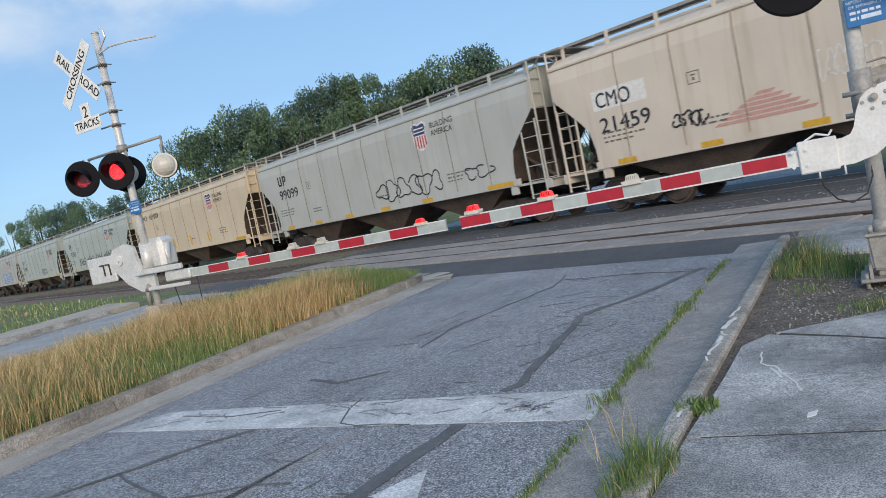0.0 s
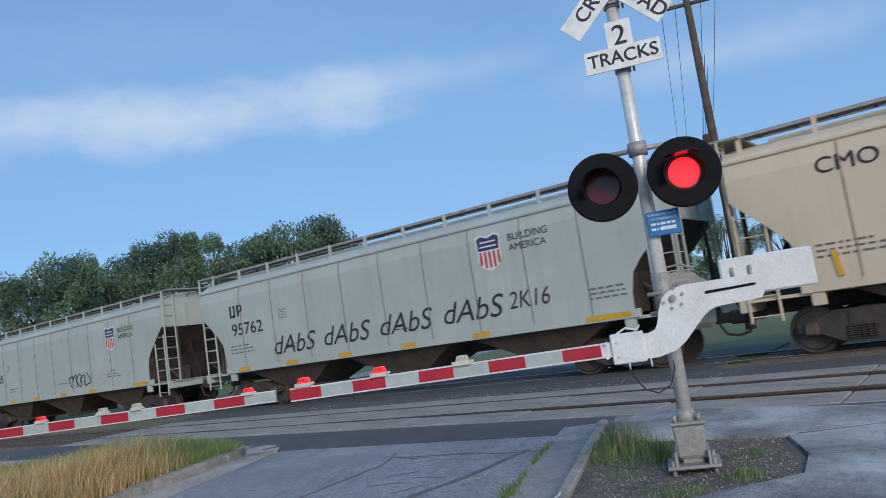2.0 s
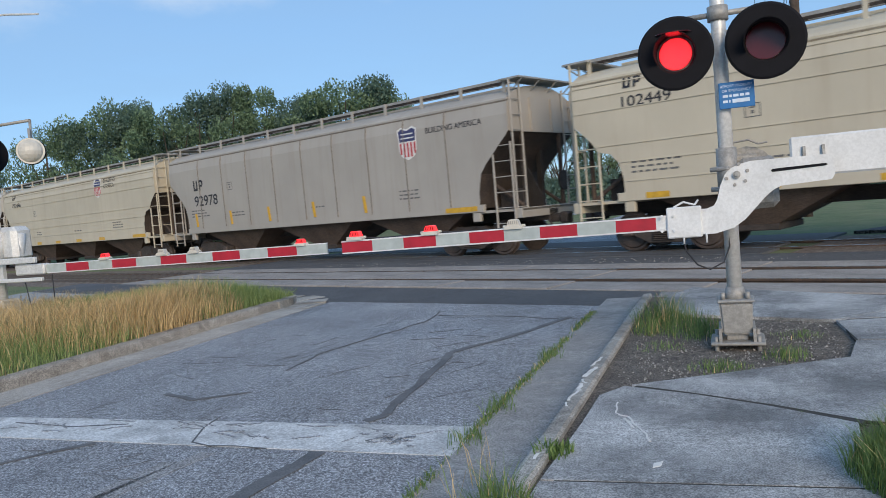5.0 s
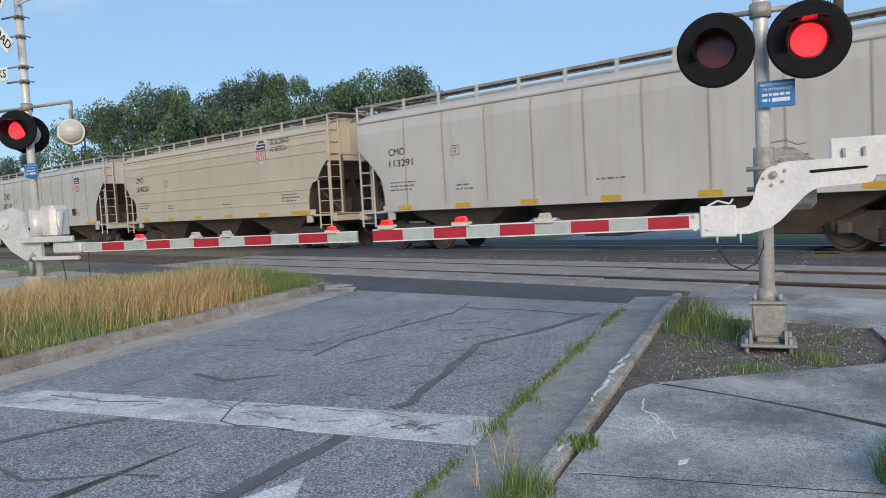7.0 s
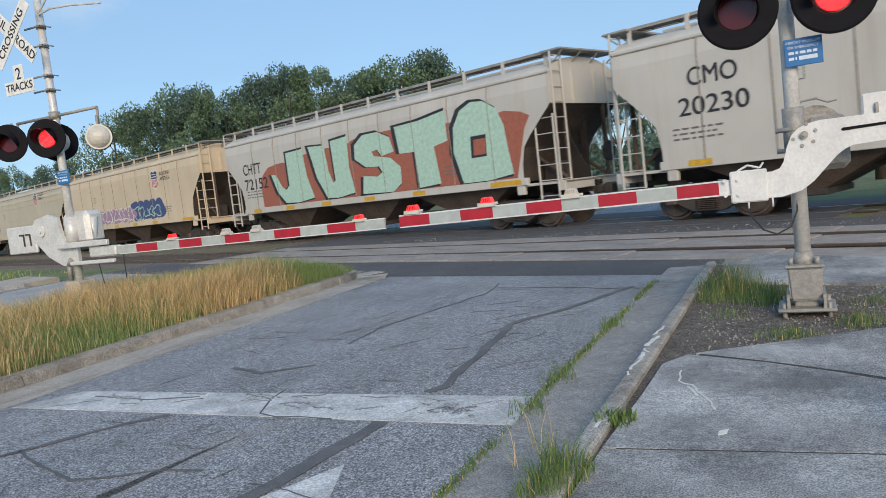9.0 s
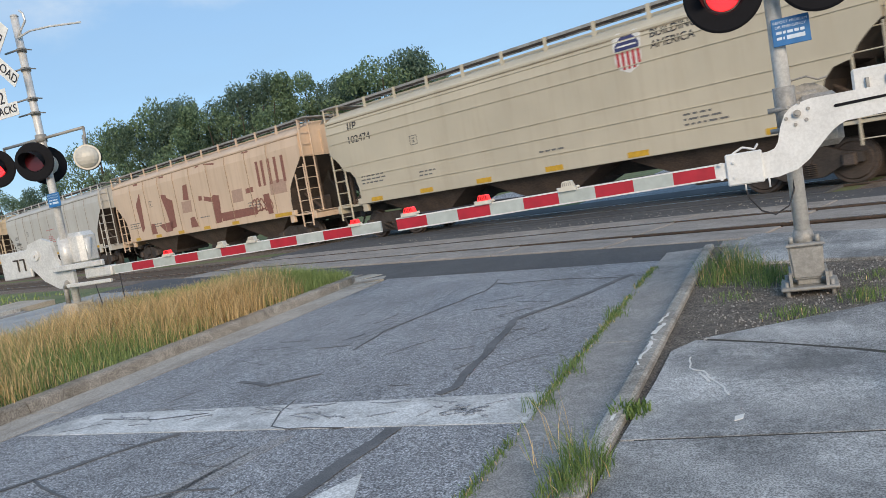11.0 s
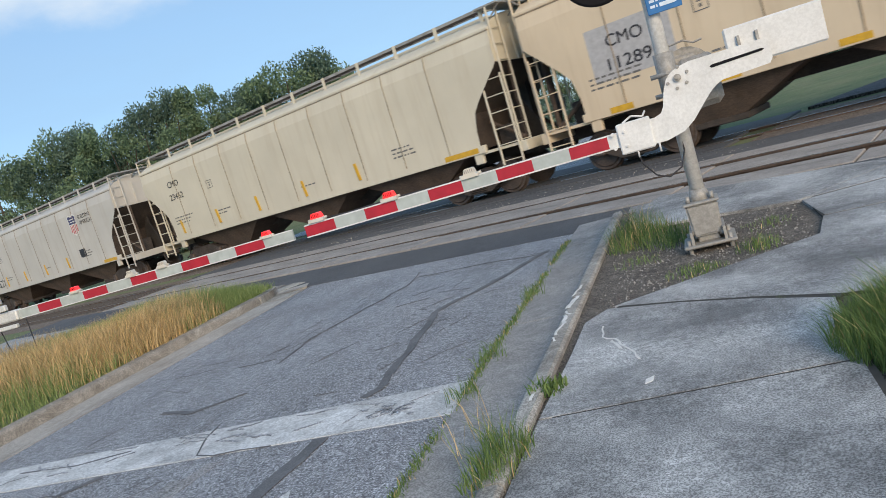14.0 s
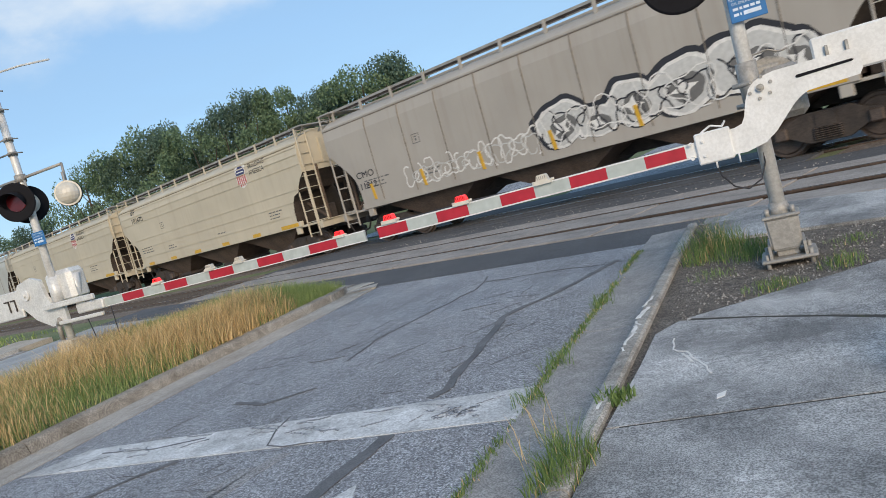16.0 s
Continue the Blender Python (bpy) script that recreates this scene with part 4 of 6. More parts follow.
def project(me, x, z, sx=1.0, sz=1.0, lift=0.006):
    """lays a flat mesh (x, y) on the near side of a car"""
    me = me.copy()
    for v in me.vertices:
        px, pz = x + v.co.x * sx, z + v.co.y * sz
        v.co = (px, -half_width(pz) - lift - v.co.z, pz)
    return me


def fitted(car, name, me, x0, x1, z0, z1, lift, label=""):
    """lays a flat mesh into a box on the side of a car"""
    xs = [v.co.x for v in me.vertices]
    ys = [v.co.y for v in me.vertices]
    sx, sz = (x1 - x0) / (max(xs) - min(xs)), (z1 - z0) / (max(ys) - min(ys))
    return part(name, project(me, x0 - min(xs) * sx, z0 - min(ys) * sz, sx, sz, lift), None, car, label)


def flat(polys, mat):
    bm = bmesh.new()
    for pts in polys:
        bm.faces.new([bm.verts.new((x, z, 0)) for x, z in pts])
    bmesh.ops.triangulate(bm, faces=bm.faces[:])
    me = bpy.data.meshes.new("decal")
    bm.to_mesh(me)
    bm.free()
    me.materials.append(mat)
    return me


def quad(x0, x1, z0, z1, skew=0.0):
    return [(x0, z0), (x1, z0), (x1 + skew, z1), (x0 + skew, z1)]


def shield(car, x, z, s):
    k = s / 2
    outline = [(-k * 0.8, k * 0.85), (-k * 0.45, k), (0, k * 0.85), (k * 0.45, k), (k * 0.8, k * 0.85), (k * 0.74, k * 0.3), (k * 0.72, -k * 0.4), (k * 0.5, -k * 0.78), (0, -k), (-k * 0.5, -k * 0.78), (-k * 0.72, -k * 0.4), (-k * 0.74, k * 0.3)]
    e = part("emblem", project(flat([outline], PALE), x, z), None, car, "white, navy and red shield emblem")
    top = [(-k * 0.7, k * 0.76), (-k * 0.42, k * 0.88), (0, k * 0.74), (k * 0.42, k * 0.88), (k * 0.7, k * 0.76), (k * 0.64, k * 0.12), (-k * 0.64, k * 0.12)]
    part("emblem_chief", project(flat([top], NAVY), x, z, lift=0.009), None, e)
    bars = [quad(-k * 0.62 + i * k * 0.28, -k * 0.62 + i * k * 0.28 + k * 0.15, -k * (0.62 if i in (0, 4) else 0.8), k * 0.05) for i in range(5)]
    part("emblem_stripe", project(flat(bars, SHIELD_RED), x, z, lift=0.009), None, e)
    band = [quad(-k * 0.48, k * 0.48, k * 0.52, k * 0.6), quad(-k * 0.52, k * 0.52, k * 0.28, k * 0.36)]
    part("emblem_band", project(flat(band, PALE), x, z, lift=0.012), None, e)


def small_print(car, x, z, rows, w, mat=None):
    polys = []
    for r in range(rows):
        px = 0.0
        while px < w * random.uniform(0.7, 1.0):
            l = random.uniform(0.06, 0.22)
            polys.append(quad(px, px + l, -r * 0.11, -r * 0.11 + 0.042))
            px += l + 0.05
    part("small_print", project(flat(polys, mat or DIM_INK), x, z), None, car)


def scrawl(car, mat, x0, x1, z0, z1, loops, w, lift, label=""):
    """spray-painted loops"""
    polys = []
    for k in range(loops):
        cx = x0 + (x1 - x0) * (k + 0.5) / loops
        rx, rz = (x1 - x0) / loops * random.uniform(0.4, 0.75), (z1 - z0) / 2 * random.uniform(0.6, 1.0)
        cz, ph, e = (z0 + z1) / 2, random.uniform(0, 6.28), random.uniform(0.7, 1.1)
        pts = []
        for i in range(22):
            a = ph + i / 21 * 6.283 * e
            q = 1 + 0.28 * math.sin(3 * a + ph)
            pts.append((cx + rx * q * math.cos(a), min(z1, max(z0, cz + rz * q * math.sin(a)))))
        for (ax, az), (bx, bz) in zip(pts, pts[1:]):
            d = Vector((bx - ax, bz - az)).normalized() if (bx - ax or bz - az) else Vector((1, 0))
            h = w / 2
            polys.append([(ax - d.y * h, az + d.x * h), (ax + d.y * h, az - d.x * h), (bx + d.y * h + d.x * h * 0.4, bz - d.x * h), (bx - d.y * h + d.x * h * 0.4, bz + d.x * h)])
    return part("graffiti", project(flat(polys, mat), 0, 0, lift=lift), None, car, label)


def blobs(car, mat, x0, x1, z0, z1, k, lift, label=""):
    """overlapping rounded fills"""
    polys = []
    for i in range(k):
        cx = x0 + (x1 - x0) * (i + 0.5) / k
        rx, rz, ph = (x1 - x0) / k * 0.8, (z1 - z0) / 2 * random.uniform(0.8, 1.0), random.uniform(0, 6)
        cz = (z0 + z1) / 2
        polys.append([(cx + rx * math.cos(a) * (1 + 0.15 * math.sin(4 * a + ph)), min(z1, max(z0, cz + rz * math.sin(a) * (1.1 + 0.15 * math.sin(3 * a + ph))))) for a in (6.283 * j / 24 for j in range(24))])
    ob = None
    for i, p in enumerate(polys):
        ob = part("graffiti", project(flat([p], mat), 0, 0, lift=lift + 0.0008 * (i % 3)), None, car, label)
    return ob


MINT = plain("mint_spray", (0.42, 0.62, 0.52), 0.6)
BRICK = plain("red_brown_spray", (0.36, 0.12, 0.08), 0.7)
MAROON = plain("faded_maroon_spray", (0.27, 0.115, 0.09), 0.8)
HAZE = plain("rosy_overspray", (0.46, 0.31, 0.24), 0.8)
SKYBLUE = plain("pale_blue_spray", (0.35, 0.5, 0.66), 0.6)
INDIGO = plain("dark_blue_spray", (0.05, 0.08, 0.22), 0.6)
MAUVE = plain("mauve_spray", (0.38, 0.24, 0.36), 0.6)
SILVER = plain("silver_spray", (0.55, 0.55, 0.53), 0.5)
STENCIL_GREY = plain("grey_patch_paint", (0.42, 0.42, 0.43), 0.6)
FADED_RED = plain("faded_red_spray", (0.52, 0.3, 0.26), 0.8)
GREEN_TAG = plain("green_sticker", (0.1, 0.5, 0.2), 0.6)

# lettering: mark from, to, height; number from, to, height
MARKS = {
    "21459": (-6.94, -5.9, 2.9, -6.94, -5.44, 2.27),
    "99099": (-6.6, -5.9, 3.3, -6.68, -5.1, 2.72),
    "101009": (-6.63, -5.54, 3.55, -5.07, -3.6, 3.55),
    "95762": (-6.75, -6.1, 3.2, -6.73, -5.18, 2.6),
    "721485": (-6.5, -5.3, 2.96, -6.62, -4.8, 2.4),
    "112056": (-6.5, -5.9, 3.5, -6.56, -4.9, 2.98),
    "102449": (-6.98, -6.55, 3.85, -7.03, -5.86, 3.43),
    "92978": (-6.6, -5.95, 3.02, -6.61, -5.04, 2.43),
    "102466": (-6.98, -6.55, 3.85, -7.03, -5.86, 3.43),
    "113291": (-6.9, -6.2, 2.99, -6.9, -5.88, 2.65),
    "104830": (-7.06, -6.3, 3.11, -7.03, -5.84, 2.71),
    "20230": (-6.46, -5.34, 3.17, -6.72, -5.13, 2.54),
    "72152": (-7.0, -5.68, 2.95, -7.0, -5.3, 2.36),
    "102474": (-7.14, -6.7, 3.75, -7.18, -6.08, 3.32),
    "350661": (-6.94, -6.25, 2.7, -6.92, -5.89, 2.31),
    "112897": (-6.3, -5.45, 2.76, -6.37, -5.12, 2.27),
    "23462": (-6.67, -5.96, 3.29, -6.77, -5.89, 2.83),
    "721987": (-6.66, -5.45, 2.92, -6.87, -5.11, 2.31),
    "111812": (-7.2, -6.35, 2.29, -7.29, -6.32, 1.93),
    "102470": (-6.98, -6.55, 3.85, -7.03, -5.86, 3.43),
}
EMBLEMS = {"99099": (3.36, 3.37), "101009": (3.78, 3.38), "721485": (4.77, 3.2), "112056": (3.72, 3.31), "92978": (4.8, 3.3), "20230": (5.14, 3.3), "721987": (4.51, 3.18)}

for k, (car, (rear, style, paint, mark, number, emblem)) in enumerate(zip(train, CARS)):
    random.seed(100 + k)
    if k == 0:
        continue
    if number == "21459":
        part("patch", project(flat([quad(-7.05, -5.45, 2.66, 3.16)], PALE), 0, 0, lift=0.004), None, car, "fresh white paint patch")
    if number == "112897":
        part("patch", project(flat([quad(-6.75, -4.85, 1.95, 3.1)], STENCIL_GREY), 0, 0, lift=0.004), None, car, "grey repainted patch")
    if number in MARKS:
        m0, m1, mz, n0, n1, nz = MARKS[number]
        h = (n1 - n0) / len(number) * 1.25
        if mark == "bars":
            w = m1 - m0
            polys = [quad(0, 0.14, 0, 1), quad(0.3, 0.44, 0, 1), quad(0.14, 0.3, 0, 0.2), quad(0.58, 0.72, 0, 1), quad(0.72, 0.95, 0.36, 0.54), quad(0.72, 0.95, 0.82, 1), quad(0.88, 1.0, 0.5, 0.88)]
            fitted(car, "mark", flat(polys, INK), m0, m1, mz - h / 2, mz + h / 2, 0.006, "dark owner's mark")
        else:
            fitted(car, "mark", lettering(mark, INK, 0.6, 0.009), m0, m1, mz - h / 2, mz + h / 2, 0.006)
        fitted(car, "number", lettering(number, INK, 0.6, 0.009), n0, n1, nz - h / 2, nz + h / 2, 0.006)
    if k > 0:
        small_print(car, -6.9, 2.05, 3, 1.2)
        small_print(car, -4.2, 1.85, 2, 0.7)
        small_print(car, 4.3 if number != "95762" else 6.2, 1.95, 3, 0.9)
        small_print(car, 0.3, 1.75, 1, 0.8)
        f = [quad(-4.35, -4.33, 2.7, 2.98), quad(-4.05, -4.03, 2.7, 2.98), quad(-4.33, -4.05, 2.7, 2.72), quad(-4.33, -4.05, 2.96, 2.98), quad(-4.25, -4.13, 2.88, 2.91), quad(-4.22, -4.16, 2.77, 2.84)]
        part("stencil_box", project(flat(f, DIM_INK), 0, 0), None, car)
    if emblem:
        ex, ez = EMBLEMS.get(number, (3.2, 3.62) if style == "ribs" else (3.7, 3.3))
        shield(car, ex, ez, 0.95)
    if emblem == 1 and number == "92978":
        part("slogan", project(lettering("BUILDING AMERICA", INK, 0.22, 0.003, "LEFT"), ex + 0.7, ez + 0.25), None, car)
    elif emblem == 1:
        part("slogan", project(lettering("BUILDING\nAMERICA", INK, 0.25, 0.003, "LEFT"), ex + 0.58, ez + 0.12), None, car)
    # reflective yellow plates on the sill
    up = number in ("92978", "23462", "101009", "111812", "721987")
    for i, px in enumerate((-6.6, -4.3, -2.0, 0.4, 2.8, 4.8 if number in SHORT else 6.0)):
        bm = bmesh.new()
        if up and i < 5:
            slab(bm, [(px, 1.45), (px + 0.1, 1.45), (px + 0.04, 1.95), (px - 0.06, 1.95)], -1.565, -1.54)
        else:
            wd = 1.1 if i == 5 else 0.55
            slab(bm, [(px, 1.24), (px + wd, 1.24), (px + wd, 1.37), (px, 1.37)], -1.538, -1.528)
        part("reflector", bm, YELLOW, car, "yellow reflective plate")

by_number = {c[4]: t for t, c in zip(train, CARS)}
random.seed(7)
# graffiti
car = by_number["72152"]
for j, (a, b, z0, z1) in enumerate(((2.5, 5.6, 1.42, 2.95), (4.6, 8.6, 1.42, 3.15), (7.6, 11.5, 1.42, 3.35), (10.6, 14.4, 1.42, 3.2), (13.4, 16.2, 1.42, 3.2))):
    pts = [(a - 8.3, z0)] + [(a - 8.3 + (b - a) * i / 10, z1 - 0.5 * (1 - math.sin(math.pi * i / 10)) ** 2 + 0.05 * random.random()) for i in range(11)] + [(min(b - 8.3, 7.0), z0)]
    pts = [(min(px, 7.0 + max(0, pz - 2.2) * 0.8), pz) for px, pz in pts]
    part("graffiti", project(flat([pts], BRICK), 0, 0, lift=0.003 + 0.0008 * j), None, car, "red-brown sprayed background")
FAT = {
    "J": ((0.0, 0.62), (0.13, 0.6), (0.24, 0.36), (0.34, 0.28), (0.43, 0.36), (0.43, 1.0), (0.84, 1.02), (0.88, 0.5), (1.0, 0.06), (0.62, 0.0), (0.3, 0.02), (0.12, 0.25)),
    "U": ((0.0, 1.0), (0.4, 0.97), (0.44, 0.5), (0.52, 0.28), (0.58, 0.32), (0.56, 1.02), (0.95, 1.05), (0.93, 0.5), (1.0, 0.06), (0.6, 0.0), (0.34, 0.02), (0.14, 0.4)),
    "S": ((0.15, 0.02), (0.2, 0.32), (0.5, 0.28), (0.62, 0.34), (0.56, 0.44), (0.28, 0.46), (0.05, 0.62), (0.08, 0.86), (0.28, 1.0), (0.6, 1.0), (0.84, 0.88), (0.9, 0.64), (0.64, 0.6), (0.56, 0.72), (0.44, 0.7), (0.48, 0.62), (0.82, 0.55), (1.0, 0.38), (0.98, 0.12), (0.8, 0.0)),
    "T": ((0.0, 0.96), (0.5, 0.98), (1.0, 1.05), (1.0, 0.62), (0.74, 0.57), (0.8, 0.03), (0.38, 0.0), (0.36, 0.54), (0.05, 0.55)),
    "O": ((0.16, 0.0), (0.04, 0.42), (0.08, 0.74), (0.22, 0.94), (0.42, 1.02), (0.62, 1.0), (0.82, 0.88), (0.92, 0.66), (0.95, 0.36), (1.0, 0.05), (0.6, 0.0)),
}
for ch, a, b, z0, z1 in (("J", 3.3, 5.95, 1.45, 3.3), ("U", 5.9, 8.3, 1.45, 3.36), ("S", 8.35, 10.7, 1.44, 3.38), ("T", 10.6, 12.85, 1.46, 3.5), ("O", 12.95, 15.2, 1.44, 3.62)):
    spread = lambda g, dx: [(a - 8.3 + dx + (b - a) * (0.5 + (x - 0.5) * g), max(1.42, z0 + (z1 - z0) * (0.5 + (z - 0.5) * g))) for x, z in FAT[ch]]
    part("graffiti", project(flat([spread(1.07, -0.1)], INK), 0, 0, lift=0.009), None, car, "black outline of a sprayed letter")
    part("graffiti", project(flat([spread(1.0, 0.0)], MINT), 0, 0, lift=0.013), None, car, "mint green sprayed letter")
part("graffiti", project(flat([quad(5.42, 6.0, 2.12, 2.72, 0.04)], INK), 0, 0, lift=0.016), None, car, "black outline of a sprayed letter")
part("graffiti", project(flat([quad(5.52, 5.98, 2.18, 2.62, 0.04)], BRICK), 0, 0, lift=0.018), None, car, "red-brown opening of a sprayed letter")
car = by_number["95762"]
for i in range(4):
    part("graffiti", project(lettering("dAbS", INK, 0.8, -0.02, "CENTER", 0.3), -3.9 + i * 2.25, 1.85 + 0.03 * i, 1.1, 1.0), None, car, "thin black sprayed tag")
part("graffiti", project(lettering("2K16", INK, 0.6, -0.01, "CENTER", 0.2), 4.6, 2.0, 0.9, 1.0), None, car, "thin black sprayed tag")
car = by_number["99099"]
scrawl(car, INK, 0.4, 4.0, 1.5, 2.25, 6, 0.045, 0.009, "black looping scrawl")
scrawl(car, INK, 5.2, 6.3, 1.6, 2.1, 2, 0.04, 0.009, "black looping scrawl")
car = by_number["21459"]
scrawl(car, INK, -4.85, -4.0, 1.75, 2.15, 4, 0.05, 0.009, "black scrawl")
scrawl(car, PALE, -1.5, -0.2, 2.05, 2.7, 8, 0.028, 0.009, "white sprayed tag")
for i in range(6):
    part("graffiti", project(flat([quad(-3.9 + i * 0.2, -1.7 - i * 0.16, 1.62 + i * 0.1, 1.69 + i * 0.1, 0.1)], FADED_RED), 0, 0, lift=0.006), None, car, "faded red sprayed stripe")
car = by_number["112056"]
blobs(car, SKYBLUE, -0.2, 4.2, 1.45, 2.5, 5, 0.007, "pale blue sprayed fill")
scrawl(car, INDIGO, -0.4, 4.4, 1.42, 2.55, 7, 0.08, 0.011, "dark blue sprayed outline")
scrawl(car, PALE, -0.2, 4.2, 1.6, 2.35, 5, 0.06, 0.013, "white sprayed strokes")
car = by_number["721485"]
scrawl(car, INK, 1.3, 2.9, 1.55, 2.05, 5, 0.05, 0.009, "black scrawl")
scrawl(car, SILVER, 3.6, 5.0, 1.6, 2.0, 4, 0.05, 0.009, "faint grey scrawl")
car = train[14]
blobs(car, MAUVE, -4.0, 0.8, 1.45, 2.2, 6, 0.006, "mauve sprayed fill")
scrawl(car, PALE, -4.0, 0.6, 1.45, 2.25, 8, 0.06, 0.011, "white sprayed outline")
blobs(car, INDIGO, 0.6, 4.2, 1.45, 2.45, 5, 0.006, "dark blue sprayed fill")
scrawl(car, MINT, 0.8, 3.8, 1.5, 2.2, 5, 0.06, 0.011, "green sprayed strokes")
car = train[16]
MAROON_SHAPES = (
    ((-5.75, 3.95), (-5.25, 3.95), (-5.18, 3.37), (-5.34, 1.77), (-5.68, 1.59), (-5.8, 2.82)),
    ((-2.89, 3.95), (-2.44, 3.94), (-2.49, 2.95), (-1.95, 2.77), (-2.03, 1.58), (-2.57, 1.51), (-2.77, 2.39), (-2.98, 3.03)),
    ((-3.73, 1.8), (-2.3, 1.85), (-2.5, 1.42), (-3.2, 1.42)),
    ((-0.73, 3.29), (-0.32, 3.31), (-0.4, 2.62), (-0.91, 2.67)),
    ((-0.61, 1.85), (-0.21, 1.87), (0.0, 1.42), (-0.67, 1.42)),
    ((0.63, 3.92), (0.93, 3.96), (0.74, 2.48), (0.45, 2.49)),
    ((1.36, 3.95), (2.27, 3.86), (2.17, 2.22), (2.05, 1.42), (1.5, 1.42), (1.6, 2.31), (0.9, 2.45)),
    ((2.0, 1.8), (4.9, 1.8), (4.87, 1.5), (2.13, 1.45)),
    ((4.5, 3.95), (4.95, 3.94), (4.85, 2.37), (4.29, 2.35)),
    ((5.46, 2.18), (5.88, 2.19), (5.95, 1.42), (5.6, 1.42)),
    ((-4.58, 1.91), (-4.2, 1.91), (-4.1, 1.42), (-4.69, 1.42)),
)
for pts in MAROON_SHAPES:
    part("graffiti", project(flat([pts], MAROON), 0, 0, lift=0.006), None, car, "faded maroon sprayed block")
for px in (5.3, 5.65, 6.1, 6.54, 7.02):
    part("graffiti", project(flat([quad(px, px + 0.18, 2.5, 3.45, 0.04)], MAROON), 0, 0, lift=0.006), None, car, "faded maroon sprayed bar")
for px, w in ((3.2, 0.8), (-1.2, 0.9), (6.0, 1.1)):
    part("graffiti", project(flat([quad(px, px + w, 2.1, 2.6, 0.05)], HAZE), 0, 0, lift=0.004), None, car, "faint rosy overspray")
scrawl(car, MAROON, 4.6, 6.0, 1.5, 2.1, 5, 0.06, 0.009, "maroon scrawl")
def bubble(car, cx, cz, rx, rz, ph, lift):
    """one fat sprayed letter: black halo, white rim, grey fill, dark and white strokes"""
    def ring(g, dx=0.0, dz=0.0):
        return [(cx + dx + g * rx * math.cos(a) * (1 + 0.12 * math.sin(3 * a + ph)), min(2.98, max(1.43, cz + dz + g * rz * math.sin(a) * (1 + 0.14 * math.sin(2 * a + ph) + 0.05 * math.sin(7 * a))))) for a in (6.283 * j / 30 for j in range(30))]
    part("graffiti", project(flat([ring(1.14, -0.04, 0.05)], INK), 0, 0, lift=lift), None, car, "black sprayed halo")
    part("graffiti", project(flat([ring(1.0)], PALE), 0, 0, lift=lift + 0.003), None, car, "white rim of a sprayed letter")
    part("graffiti", project(flat([ring(0.87)], SILVER), 0, 0, lift=lift + 0.006), None, car, "grey fill of a sprayed letter")
    part("graffiti", project(flat([ring(0.5, 0.1 * rx, -0.12 * rz)], DIM_INK), 0, 0, lift=lift + 0.009), None, car, "dark shading of a sprayed letter")
    star = [(cx + rx * 0.42 * (1 if j % 2 else 0.42) * math.cos(j * 0.785 + ph), cz - 0.1 * rz + rz * 0.42 * (1 if j % 2 else 0.42) * math.sin(j * 0.785 + ph)) for j in range(8)]
    part("graffiti", project(flat([star], PALE), 0, 0, lift=lift + 0.012), None, car, "white sprayed star")


car = by_number["111812"]
for i, (cx, cz, rx, rz) in enumerate(((0.75, 2.0, 0.75, 0.55), (1.75, 1.85, 0.6, 0.42), (2.75, 2.02, 0.75, 0.5), (4.0, 2.05, 0.85, 0.58), (5.4, 2.15, 0.95, 0.68), (6.35, 1.95, 0.6, 0.5))):
    bubble(car, cx, cz, rx, rz, i * 1.9, 0.004 + 0.0007 * i)
scrawl(car, INK, 0.2, 6.8, 1.5, 2.4, 12, 0.035, 0.02, "black sprayed strokes")
scrawl(car, PALE, 0.2, 6.8, 1.46, 2.5, 9, 0.03, 0.022, "white sprayed strokes")
scrawl(car, PALE, -5.0, 0.0, 1.45, 2.2, 12, 0.045, 0.009, "white sprayed outline letters")
scrawl(car, SILVER, -4.6, 0.0, 1.5, 2.05, 9, 0.03, 0.011, "grey sprayed outline letters")
car = by_number["721987"]
scrawl(car, INK, -5.6, -4.7, 1.5, 1.9, 3, 0.04, 0.009, "black scrawl")
car = by_number["350661"]
scrawl(car, INK, 4.0, 5.6, 1.6, 2.2, 5, 0.05, 0.009, "black scrawl")
small_print(car, -0.6, 2.75, 1, 1.4, SHIELD_RED)
small_print(car, -0.4, 2.35, 4, 1.0, SHIELD_RED)
for number in ("20230", "721987"):
    part("placard", project(flat([quad(4.2, 4.75, 1.75, 2.1)], INK), 0, 0, lift=0.008), None, by_number[number], "dark placard")
part("sticker", project(flat([quad(5.3, 5.6, 1.7, 1.9)], GREEN_TAG), 0, 0, lift=0.008), None, by_number["112897"], "green sticker")


# ---- crossing signals and gates ----
def disc(bm, c, d, r0, r1, depth, seg=28):
    c, d = Vector(c), Vector(d).normalized()
    rod(bm, c, c + d * depth, r0, r1, seg)


